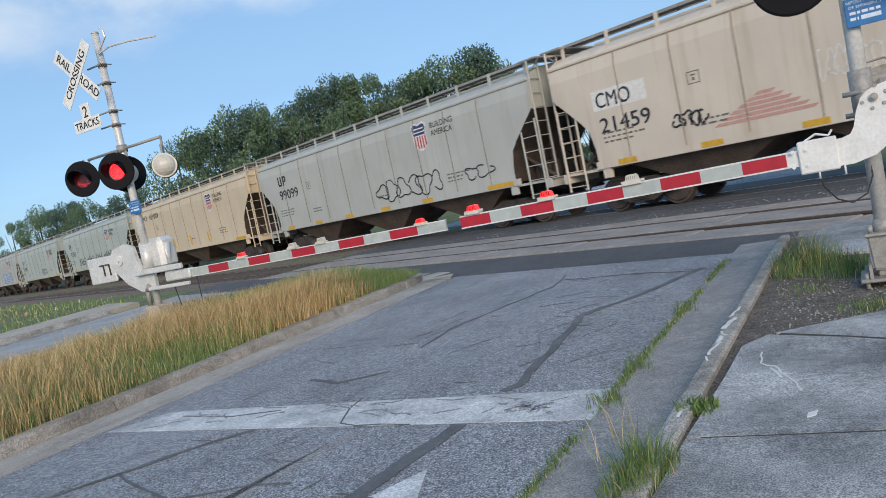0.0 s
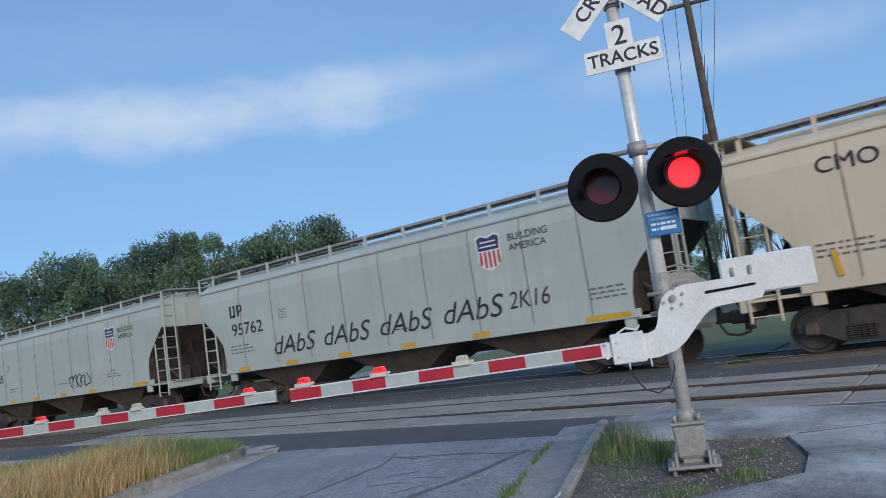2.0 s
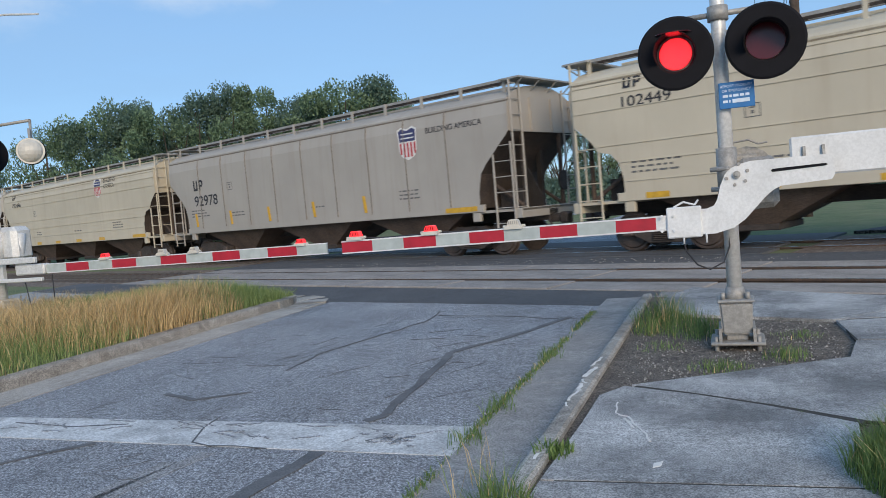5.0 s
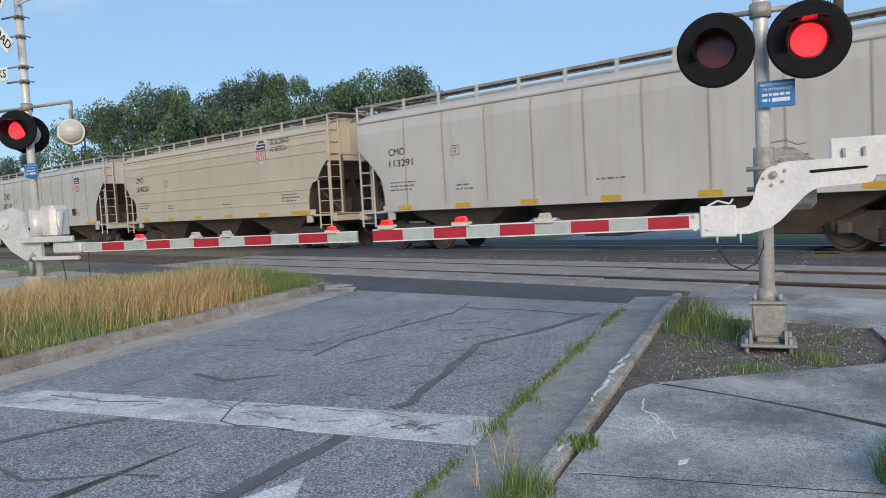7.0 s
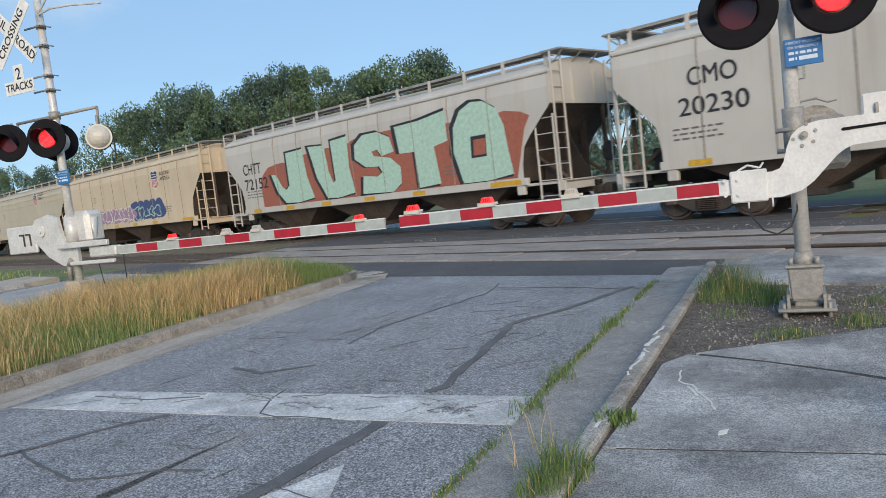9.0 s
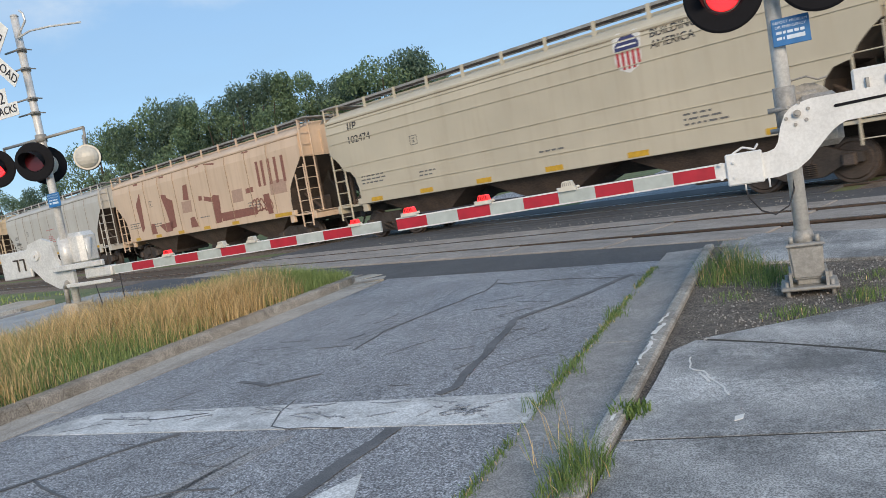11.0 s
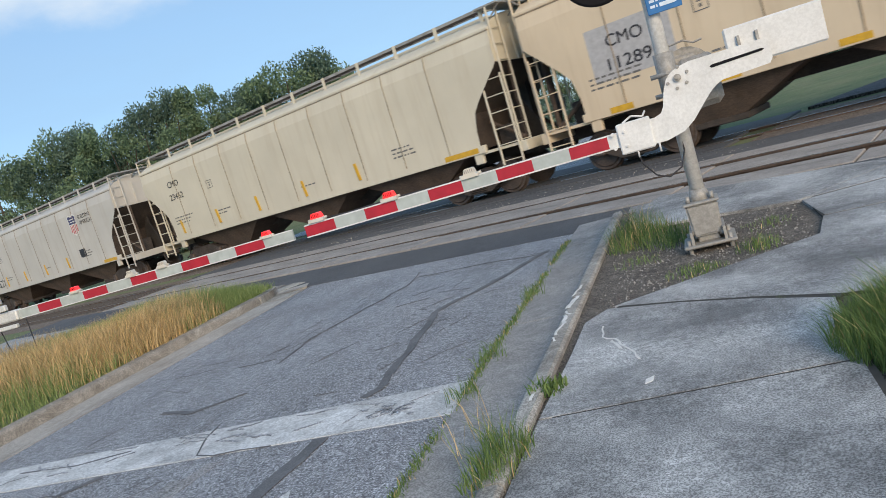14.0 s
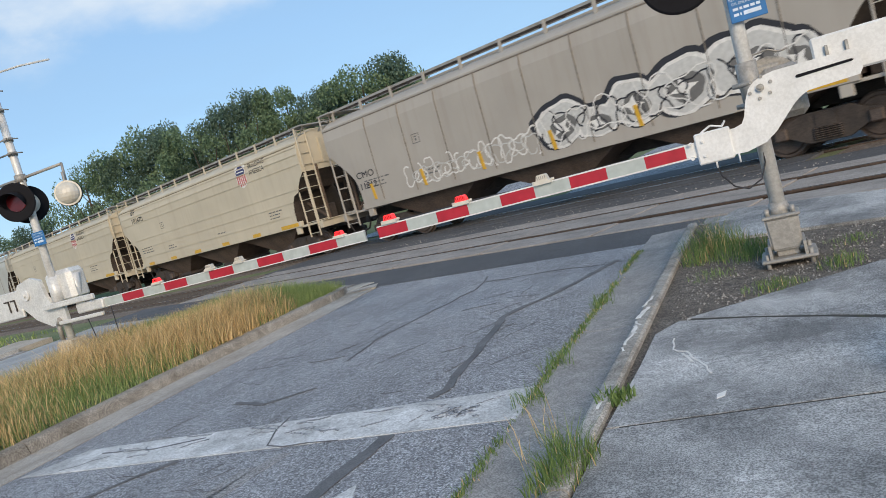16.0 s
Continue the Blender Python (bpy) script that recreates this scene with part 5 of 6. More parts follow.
def lamp(signal, x, z, y, mat_face=True):
    """flashing light: black backboard with an opening, a lit lens behind it, a hood and an added shutter that stands
    for the unlit lens; faces -y
    """
    bm = bmesh.new()
    seg, r0, r1 = 36, 0.31, 0.15
    rings = []
    for r, d in ((r1, 0.02), (r1 + 0.02, 0.0), (r0 - 0.02, -0.004), (r0, 0.012), (r0 - 0.01, 0.03), (r1, 0.03)):
        rings.append([bm.verts.new((x + r * math.cos(2 * math.pi * i / seg), y + d, z + r * math.sin(2 * math.pi * i / seg))) for i in range(seg)])
    for a, b in zip(rings, rings[1:]):
        for i in range(seg):
            bm.faces.new((a[i], a[(i + 1) % seg], b[(i + 1) % seg], b[i]))
    board = part("backboard", bm, BLACK, signal, "round matt black backboard")
    bm = bmesh.new()
    # hood: upper part of a tube
    k = 20
    A, B = [], []
    for i in range(k + 1):
        a = math.radians(-25 + 230 * i / k)
        reach = 0.26 * max(0.12, math.sin(math.radians(180 * i / k)) ** 0.6)
        A.append(bm.verts.new((x + 0.165 * math.cos(a), y + 0.0, z + 0.165 * math.sin(a))))
        B.append(bm.verts.new((x + 0.172 * math.cos(a), y - reach, z + 0.172 * math.sin(a) - reach * 0.12)))
    for i in range(k):
        bm.faces.new((A[i], A[i + 1], B[i + 1], B[i]))
    hood = part("hood", bm, BLACK, signal)
    solid = hood.modifiers.new("sheet", "SOLIDIFY")
    solid.thickness = 0.006
    bm = bmesh.new()
    for i in range(-9, 10):
        for j in range(-9, 10):
            px, pz = (i + 0.5 * (j % 2)) * 0.0155, j * 0.0135
            if math.hypot(px, pz) < 0.13:
                rod(bm, (x + px, y + 0.028, z + pz), (x + px, y + 0.036, z + pz), 0.0046, None, 6)
    part("led", bm, LED, signal, "lit red diodes")
    bm = bmesh.new()
    disc(bm, (x, y + 0.034, z), (0, 1, 0), 0.136, 0.136, 0.02)
    part("lens", bm, LED_BACK, signal, "red lens")
    # made-up blade that covers the diodes, so the lamp looks switched off
    bm = bmesh.new()
    disc(bm, (0, 0, -0.148), (0, 1, 0), 0.147, 0.147, 0.006)
    shutter = part("shutter", bm, LENS_RED, signal, "dark lens shutter", pose(x, y + 0.014, z + 0.148))
    bm = bmesh.new()
    disc(bm, (x, y + 0.06, z), (0, 1, 0), 0.18, 0.13, 0.16, 20)
    part("housing", bm, CAST, signal)
    return shutter


LED_BACK = plain("glowing_red_lens", (1.0, 0.01, 0.015), 0.3, 0.0, 0.14)


def back_lamp(signal, x, z, y, r=0.31, shell=0.16):
    """light seen from behind: pale housing in front of its backboard"""
    bm = bmesh.new()
    disc(bm, (x, y + 0.1, z), (0, 1, 0), r, r, 0.015, 32)
    part("backboard", bm, BLACK, signal, "round matt black backboard")
    bm = bmesh.new()
    b = bmesh.new()
    bmesh.ops.create_uvsphere(b, u_segments=20, v_segments=10, radius=shell)
    absorb(bm, b, Matrix.Translation((x, y + 0.08, z)) @ Matrix.Diagonal((1, 0.9, 1, 1)))
    disc(bm, (x, y + 0.02, z), (0, 1, 0), shell + 0.01, shell + 0.01, 0.04, 20)
    part("housing", bm, CLEAR, signal, "pale round lamp housing")


def board(parent, name, w, h, m, words, size, extra=0.0, spread=0.0):
    bm = bmesh.new()
    softbox(bm, -w / 2, w / 2, -0.006, 0.006, -h / 2, h / 2, 0.003)
    ob = part(name, bm, SIGN_WHITE, parent, at=m)
    for text, dx in words:
        part("letters", lettering(text, INK, size, 0.003), None, ob, at=pose(dx, -0.009, 0, 90, 0, 0))
    return ob


def crossing_signal(m, label, x_cross, z_cross, y_cross, cross_turn, lights_turn, light_xz, top, base_z, sign_z, tracks_z):
    s = thing("crossing_signal", label, "railroad signal", m, "crossing signals")
    bm = bmesh.new()
    rod(bm, (0, 0, base_z), (0, 0, top), 0.064, 0.058, 20)
    part("pole", bm, GALV, s, "galvanised steel mast")
    bm = bmesh.new()
    disc(bm, (0, 0, top), (0, 0, 1), 0.066, 0.05, 0.03, 20)
    part("cap", bm, GALV, s)
    c = pose(x_cross, y_cross, z_cross, 0, 0, cross_turn)
    board(s, "crossbuck_blade", 1.22, 0.225, c @ pose(0, -0.012, 0, 0, 45 + 180, 0) @ pose(0, 0, 0, 0, 180, 0), [("RAIL", -0.36), ("ROAD", 0.34)], 0.19)
    board(s, "crossbuck_blade", 1.22, 0.225, c @ pose(0, -0.028, 0, 0, -45, 0), [("CROSSING", 0.0)], 0.19)
    d = pose(x_cross, y_cross, tracks_z, 0, 0, cross_turn)
    board(s, "number_plate", 0.23, 0.3, d @ pose(0, -0.012, 0.2, 0, 0, 0), [("2", 0.0)], 0.26)
    board(s, "tracks_plate", 0.68, 0.21, d @ pose(0, -0.026, 0, 0, 0, 0), [("TRACKS", 0.0)], 0.17)
    for z in (z_cross + 0.1, z_cross - 0.2, tracks_z + 0.15, tracks_z - 0.08):
        bm = bmesh.new()
        rod(bm, (0, 0, z - 0.03), (0, 0, z + 0.03), 0.074, None, 16)
        softbox(bm, min(x_cross, -0.09), 0.12, -0.1, -0.07, z - 0.012, z + 0.012, 0.004)
        rod(bm, (0.1, -0.1, z), (0.1, 0.1, z), 0.012, None, 6)
        part("clamp", bm, CAST, s)
    lights = lights_turn
    arm_z = light_xz[0][1] + 0.32
    bm = bmesh.new()
    rod(bm, (light_xz[0][0], 0.02, arm_z), (light_xz[-1][0], 0.02, arm_z), 0.024, None, 10)
    rod(bm, (0, 0, arm_z - 0.06), (0, 0, arm_z + 0.06), 0.085, None, 16)
    for x, z in light_xz:
        rod(bm, (x, 0.02, arm_z), (x, 0.0, z + 0.1), 0.02, None, 8)
    part("crossarm", bm, CAST, s)
    bm = bmesh.new()
    softbox(bm, -0.14, 0.14, -0.006, 0.006, -0.11, 0.11, 0.004)
    sign = part("emergency_sign", bm, BLUE, s, "blue notice plate with pale lettering", pose(0.11, -0.1, sign_z + 0.02, 0, 0, lights))
    rows = [(-0.11, 0.1, -0.005), (-0.11, -0.05, -0.05)]
    polys = []
    for a, b, z in rows:
        px = a
        while px < b:
            l = random.uniform(0.02, 0.05)
            polys.append([(px, -0.009, z - 0.011), (min(b, px + l), -0.009, z - 0.011), (min(b, px + l), -0.009, z + 0.011), (px, -0.009, z + 0.011)])
            px += l + 0.01
    polys.append([(-0.035, -0.009, -0.066), (0.1, -0.009, -0.066), (0.1, -0.009, -0.034), (-0.035, -0.009, -0.034)])
    bm = bmesh.new()
    for p in polys:
        bm.faces.new([bm.verts.new(v) for v in p])
    part("notice_print", bm, SIGN_TEXT, sign)
    part("letters", lettering("REPORT PROBLEM", SIGN_TEXT, 0.031), None, sign, at=pose(0, -0.009, 0.076, 90, 0, 0))
    part("letters", lettering("OR EMERGENCY", SIGN_TEXT, 0.031), None, sign, at=pose(0, -0.009, 0.038, 90, 0, 0))
    return s


near = crossing_signal(pose(-0.06, 6.94, 0), "galvanised signal mast with crossbuck and flashing lights beside the pavement", 0.02, 4.62, -0.1, 0, 0, [(-0.35, 2.72), (0.35, 2.72)], 5.05, 0.55, 2.31, 3.88)
near_shutters = [lamp(near, -0.35, 2.72, -0.24), lamp(near, 0.35, 2.72, -0.24)]
bm = bmesh.new()
slab(bm, [(-0.12, 0.3), (0.12, 0.3), (0.135, 0.58), (-0.135, 0.58)], -0.15, 0.13)
bmesh.ops.bevel(bm, geom=bm.edges[:], offset=0.018, segments=2, affect="EDGES")
softbox(bm, -0.15, 0.15, -0.165, 0.145, 0.575, 0.6, 0.008)
softbox(bm, -0.09, 0.09, -0.1, 0.1, 0.24, 0.31, 0.01)
rod(bm, (-0.1, -0.1, 0.6), (-0.1, -0.1, 0.66), 0.02)
rod(bm, (0.1, -0.1, 0.6), (0.1, -0.1, 0.66), 0.02)
rod(bm, (0, 0, 0.58), (0, 0, 0.7), 0.1, 0.07, 16)
base = part("junction_box", bm, CAST, near, "grey cast base box")
bm = bmesh.new()
softbox(bm, -0.22, 0.22, -0.22, 0.22, 0.215, 0.245, 0.01)
for x in (-0.17, 0.17):
    for y in (-0.17, 0.17):
        rod(bm, (x, y, 0.1), (x, y, 0.29), 0.018, None, 8)
    slab(bm, [(x * 0.8 - 0.012, 0.24), (x * 0.8 + 0.012, 0.24), (x * 0.8 + 0.012, 0.36), (x * 0.8 - 0.012, 0.36)], -0.2, 0.2)
part("base_plate", bm, CAST, near, "bolted cast base plate")

FAR_TURN = 27
far = crossing_signal(pose(-10.75, 8.4, 0), "tall galvanised crossing signal mast with crossbuck standing on the grass median", -0.28, 4.72, -0.3, 0, 0, [(-0.95, 3.1), (0.95, 2.95)], 5.35, 0.5, 2.4, 3.9)
bm = bmesh.new()
softbox(bm, -0.17, 0.17, -0.17, 0.17, 0.05, 0.74, 0.03)
part("foundation", bm, surface("pale_concrete", (0.42, 0.36, 0.27), (0.55, 0.48, 0.38), 5, 40, 0.3), far, "pale concrete foundation block")
bm = bmesh.new()
bent_rod(bm, [(0.06, -0.06, 5.02), (0.2, -0.08, 5.1), (0.32, -0.08, 5.2), (0.3, -0.08, 5.32), (0.24, -0.08, 5.38)], 0.018)
bent_rod(bm, [(0.06, -0.06, 5.0), (0.35, -0.06, 5.04), (0.8, -0.06, 5.0), (1.45, -0.06, 4.9)], 0.016)
part("bracket_tube", bm, GALV, far)
bm = bmesh.new()
bent_rod(bm, [(-0.1, -0.05, 0.55), (-0.14, -0.05, 0.75), (-0.1, -0.08, 1.0), (0.0, -0.1, 1.1)], 0.04, 8)
part("conduit", bm, CAST, far, "bent cable conduit")


def turned_lamp(x, z, turn, kind):
    bm = bmesh.new()
    rod(bm, (0, 0.08, 0.02), (0, 0.08, 0.34), 0.02, None, 8)
    return part("lamp_arm", bm, CAST, far, at=pose(x, -0.1, z, 0, 0, turn))


far_shutters = []
for x, z in ((-1.0, 3.1), (-0.08, 3.06)):
    hold = turned_lamp(x, z, FAR_TURN, "front")
    far_shutters.append(lamp(hold, 0, 0, -0.1))
hold = turned_lamp(1.03, 2.95, 42, "back")
back_lamp(hold, 0, 0, 0, 0.2, 0.185)
hold = turned_lamp(0.22, 3.02, 60, "back")
back_lamp(hold, 0, 0, 0.38)


def gate_lamp(gate, x, z, lit):
    bm = bmesh.new()
    slab(bm, [(x - 0.085, z), (x + 0.085, z), (x + 0.085, z + 0.018), (x + 0.066, z + 0.034), (x - 0.066, z + 0.034), (x - 0.085, z + 0.018)], -0.05, 0.05)
    rod(bm, (x - 0.105, 0, z + 0.026), (x - 0.07, 0, z + 0.026), 0.012)
    rod(bm, (x + 0.07, 0, z + 0.026), (x + 0.105, 0, z + 0.026), 0.012)
    l = part("arm_lamp", bm, CLEAR, gate, "small gate arm lamp")
    bm = bmesh.new()
    slab(bm, [(x - 0.058, z + 0.034), (x + 0.058, z + 0.034), (x + 0.042, z + 0.082), (x + 0.03, z + 0.088), (x - 0.03, z + 0.088), (x - 0.042, z + 0.082)], -0.04, 0.04)
    part("lamp_lens", bm, ARM_LAMP if lit else CLEAR, l, "glowing red lens" if lit else "unlit clear lens")
    for k in range(5):
        bm = bmesh.new()
        px = x - 0.036 + k * 0.018
        box(bm, px - 0.003, px + 0.003, -0.044, -0.039, z + 0.046, z + 0.076)
        part("lens_rib", bm, LENS_RED if lit else CAST, l)


ARM_LAMP = plain("lit_arm_lamp", (1.0, 0.03, 0.035), 0.3, 0.0, 0.85)


def gate_arm(gate, x0, x1, z0, z1, h, stripes, red_first, tail):
    """arm from x0 (tip) to x1; z at both ends"""
    n = stripes
    w = (x1 - tail - x0) / n
    for k in range(n + (1 if tail else 0)):
        a, b = x0 + k * w, x0 + (k + 1) * w if k < n else x1
        za, zb = (z0 + (z1 - z0) * (v - x0) / (x1 - x0) for v in (a, b))
        bm = bmesh.new()
        slab(bm, [(a, za - h / 2 + 0.006), (b, zb - h / 2 + 0.006), (b, zb + h / 2 - 0.006), (a, za + h / 2 - 0.006)], -0.017, 0.017)
        red = (k % 2 == 0) == red_first and k < n
        part("stripe", bm, ARM_RED if red else (WHITE if k == n else ARM_WHITE), gate, "red stripe" if red else "white stripe")
    bm = bmesh.new()
    for s in (-1, 1):
        slab(bm, [(x0, z0 + s * h / 2 - 0.007), (x1, z1 + s * h / 2 - 0.007), (x1, z1 + s * h / 2 + 0.005), (x0, z0 + s * h / 2 + 0.005)], -0.02, 0.02)
    part("arm_edge", bm, WHITE, gate, "white aluminium arm edging")


gate = thing("crossing_gate", "lowered red and white gate arm with white steel counterweight bracket", "railroad gate", pose(0, 6.6, 0), "crossing gates")
gate_arm(gate, -3.68, -0.52, 1.28, 1.305, 0.115, 9, True, 0.13)
for x, lit in ((-3.52, True), (-2.72, True), (-1.9, False)):
    gate_lamp(gate, x, 1.345, lit)
bm = bmesh.new()
bent_rod(bm, [(-3.55, 0.03, 1.36), (-3.2, 0.03, 1.35), (-2.6, 0.03, 1.36), (-2.2, 0.03, 1.35), (-1.2, 0.03, 1.36), (-0.5, 0.03, 1.36)], 0.008, 5)
part("arm_cable", bm, WIRE, gate)
bm = bmesh.new()
slab(bm, [(-0.45, 1.4), (-0.45, 1.19), (-0.18, 1.19), (-0.03, 1.23), (0.06, 1.295), (0.12, 1.36), (0.19, 1.435), (0.24, 1.485), (0.29, 1.52), (0.34, 1.54), (0.7, 1.56), (0.725, 1.6), (0.725, 1.68), (0.715, 1.74), (0.68, 1.76), (0.12, 1.76), (0.02, 1.74), (-0.04, 1.71), (-0.08, 1.67), (-0.12, 1.58), (-0.15, 1.47), (-0.18, 1.42), (-0.24, 1.4)], -0.02, 0.02)
bracket = part("arm_bracket", bm, WHITE, gate, "white painted steel bracket")
bm = bmesh.new()
slab(bm, [(0.28, 1.655), (0.66, 1.67), (0.68, 1.68), (0.66, 1.69), (0.28, 1.68), (0.265, 1.667)], -0.0235, -0.019)
part("slot", bm, BLACK, bracket)
bm = bmesh.new()
disc(bm, (0.01, -0.045, 1.66), (0, 1, 0), 0.03, 0.03, 0.03, 12)
disc(bm, (0.01, -0.06, 1.66), (0, 1, 0), 0.016, 0.018, 0.03, 6)
for k in range(6):
    a = k * 1.047 + 0.3
    nut = bmesh.new()
    disc(nut, (0.01 + 0.085 * math.cos(a), -0.03, 1.66 + 0.085 * math.sin(a)), (0, 1, 0), 0.013, 0.016, 0.015, 8)
    part("bolt", nut, CAST, bracket)
part("pivot", bm, CAST, bracket)
bm = bmesh.new()
softbox(bm, -0.56, -0.28, -0.045, 0.045, 1.17, 1.43, 0.01)
for z in (1.24, 1.36):
    disc(bm, (-0.6, -0.06, z), (0, 1, 0), 0.014, 0.014, 0.1, 8)
    disc(bm, (-0.5, -0.06, z), (0, 1, 0), 0.012, 0.012, 0.1, 8)
rod(bm, (-0.43, -0.03, 1.12), (-0.43, -0.03, 1.2), 0.008)
rod(bm, (-0.25, -0.03, 1.12), (-0.25, -0.03, 1.2), 0.008)
bent_rod(bm, [(-0.5, 0, 1.43), (-0.42, 0, 1.47), (-0.33, 0, 1.44), (-0.3, 0, 1.48)], 0.009, 5)
part("arm_clamp", bm, WHITE, gate, "bolted white arm clamp")
bm = bmesh.new()
softbox(bm, 0.42, 1.15, 0.08, 0.14, 1.6, 1.92, 0.015)
part("counterweight", bm, WHITE, gate, "white steel counterweight plate")
bm = bmesh.new()
for x in (0.52, 0.66):
    softbox(bm, x - 0.012, x + 0.012, 0.05, 0.08, 1.72, 1.84, 0.004)
part("counterweight_bolt", bm, CAST, gate)
bm = bmesh.new()
pts = [(-0.02 + 0.24 * math.cos(a) + 0.12, 1.62 + 0.28 * math.sin(a)) for a in (6.283 * i / 20 for i in range(20))]
slab(bm, pts, 0.44, 0.7)
softbox(bm, -0.1, 0.22, 0.42, 0.72, 1.6, 1.86, 0.04)
softbox(bm, 0.02, 0.34, 0.3, 0.5, 1.36, 1.8, 0.05)
part("gate_mechanism", bm, CAST, gate, "grey rounded gate mechanism housing")
bm = bmesh.new()
rod(bm, (-0.06, 0.34, 1.5), (-0.06, 0.34, 1.9), 0.085, None, 16)
for z in (1.55, 1.72):
    rod(bm, (-0.2, 0.27, z), (0.1, 0.27, z), 0.02, None, 8)
bent_rod(bm, [(-0.02, 0.4, 1.88), (0.0, 0.38, 1.94), (0.12, 0.36, 1.95), (0.2, 0.38, 1.91), (0.27, 0.4, 1.92)], 0.009, 5)
part("mast_clamp", bm, CAST, gate)
bm = bmesh.new()
bent_rod(bm, [(-0.44, 0.0, 1.18), (-0.42, 0.02, 1.05), (-0.34, 0.06, 0.93), (-0.24, 0.12, 0.88), (-0.13, 0.2, 0.93), (-0.08, 0.28, 1.05), (-0.07, 0.3, 1.3)], 0.007, 5)
part("hanging_cable", bm, WIRE, gate, "thin drooping black cable")

gate = thing("crossing_gate", "lowered red and white gate arm on the median mast", "railroad gate", pose(0, 8.35, 0), "crossing gates")
gate_arm(gate, -4.87, -9.75, 1.2, 1.18, 0.13, 11, False, 0.0)
for x, lit in ((-5.25, True), (-6.95, False), (-7.5, False), (-8.55, True)):
    gate_lamp(gate, x, 1.255, lit)
bm = bmesh.new()
slab(bm, [(-10.6, 1.3), (-10.6, 1.0), (-10.98, 1.0), (-11.3, 1.16), (-11.6, 1.45), (-11.65, 1.62), (-11.52, 1.8), (-11.2, 1.86), (-10.98, 1.78), (-10.93, 1.5), (-10.82, 1.32)], -0.03, 0.03)
part("arm_bracket", bm, GALV, gate, "galvanised curved arm bracket")
bm = bmesh.new()
softbox(bm, -12.3, -11.58, -0.02, 0.03, 1.26, 1.72, 0.015)
part("counterweight", bm, GALV, gate, "pale galvanised counterweight plate")
bm = bmesh.new()
for x in (-11.86, -11.7):
    softbox(bm, x - 0.012, x + 0.012, -0.04, -0.02, 1.38, 1.57, 0.004)
    softbox(bm, x - 0.11, x + 0.012, -0.04, -0.02, 1.56, 1.585, 0.004)
part("slot", bm, TRUCK, gate)
bm = bmesh.new()
disc(bm, (-11.38, -0.06, 1.6), (0, 1, 0), 0.09, 0.09, 0.04, 12)
disc(bm, (-11.38, -0.09, 1.6), (0, 1, 0), 0.03, 0.03, 0.04, 8)
part("bolt", bm, WHITE, gate)
bm = bmesh.new()
softbox(bm, -11.0, -10.4, 0.06, 0.42, 1.32, 1.86, 0.07)
softbox(bm, -10.95, -9.8, -0.13, -0.07, 1.28, 1.37, 0.01)
softbox(bm, -10.7, -9.7, -0.13, -0.07, 1.0, 1.06, 0.01)
softbox(bm, -10.3, -9.7, -0.07, 0.07, 1.1, 1.26, 0.02)
rod(bm, (-10.75, 0.05, 1.3), (-10.75, 0.05, 1.78), 0.105, None, 18)
rod(bm, (-10.5, 0.2, 1.2), (-10.42, 0.2, 1.75), 0.07, None, 12)
part("gate_mechanism", bm, GALV, gate, "galvanised gate mechanism with steel straps")
bm = bmesh.new()
rod(bm, (-9.62, 0, 1.12), (-9.62, 0, 0.42), 0.008, None, 5)
part("hanging_cable", bm, WIRE, gate, "thin hanging black cable")
bm = bmesh.new()
rod(bm, (-10.2, 0, 1.05), (-10.1, 0, 0.5), 0.008, None, 5)
part("hanging_cable", bm, WIRE, gate, "thin hanging black cable")


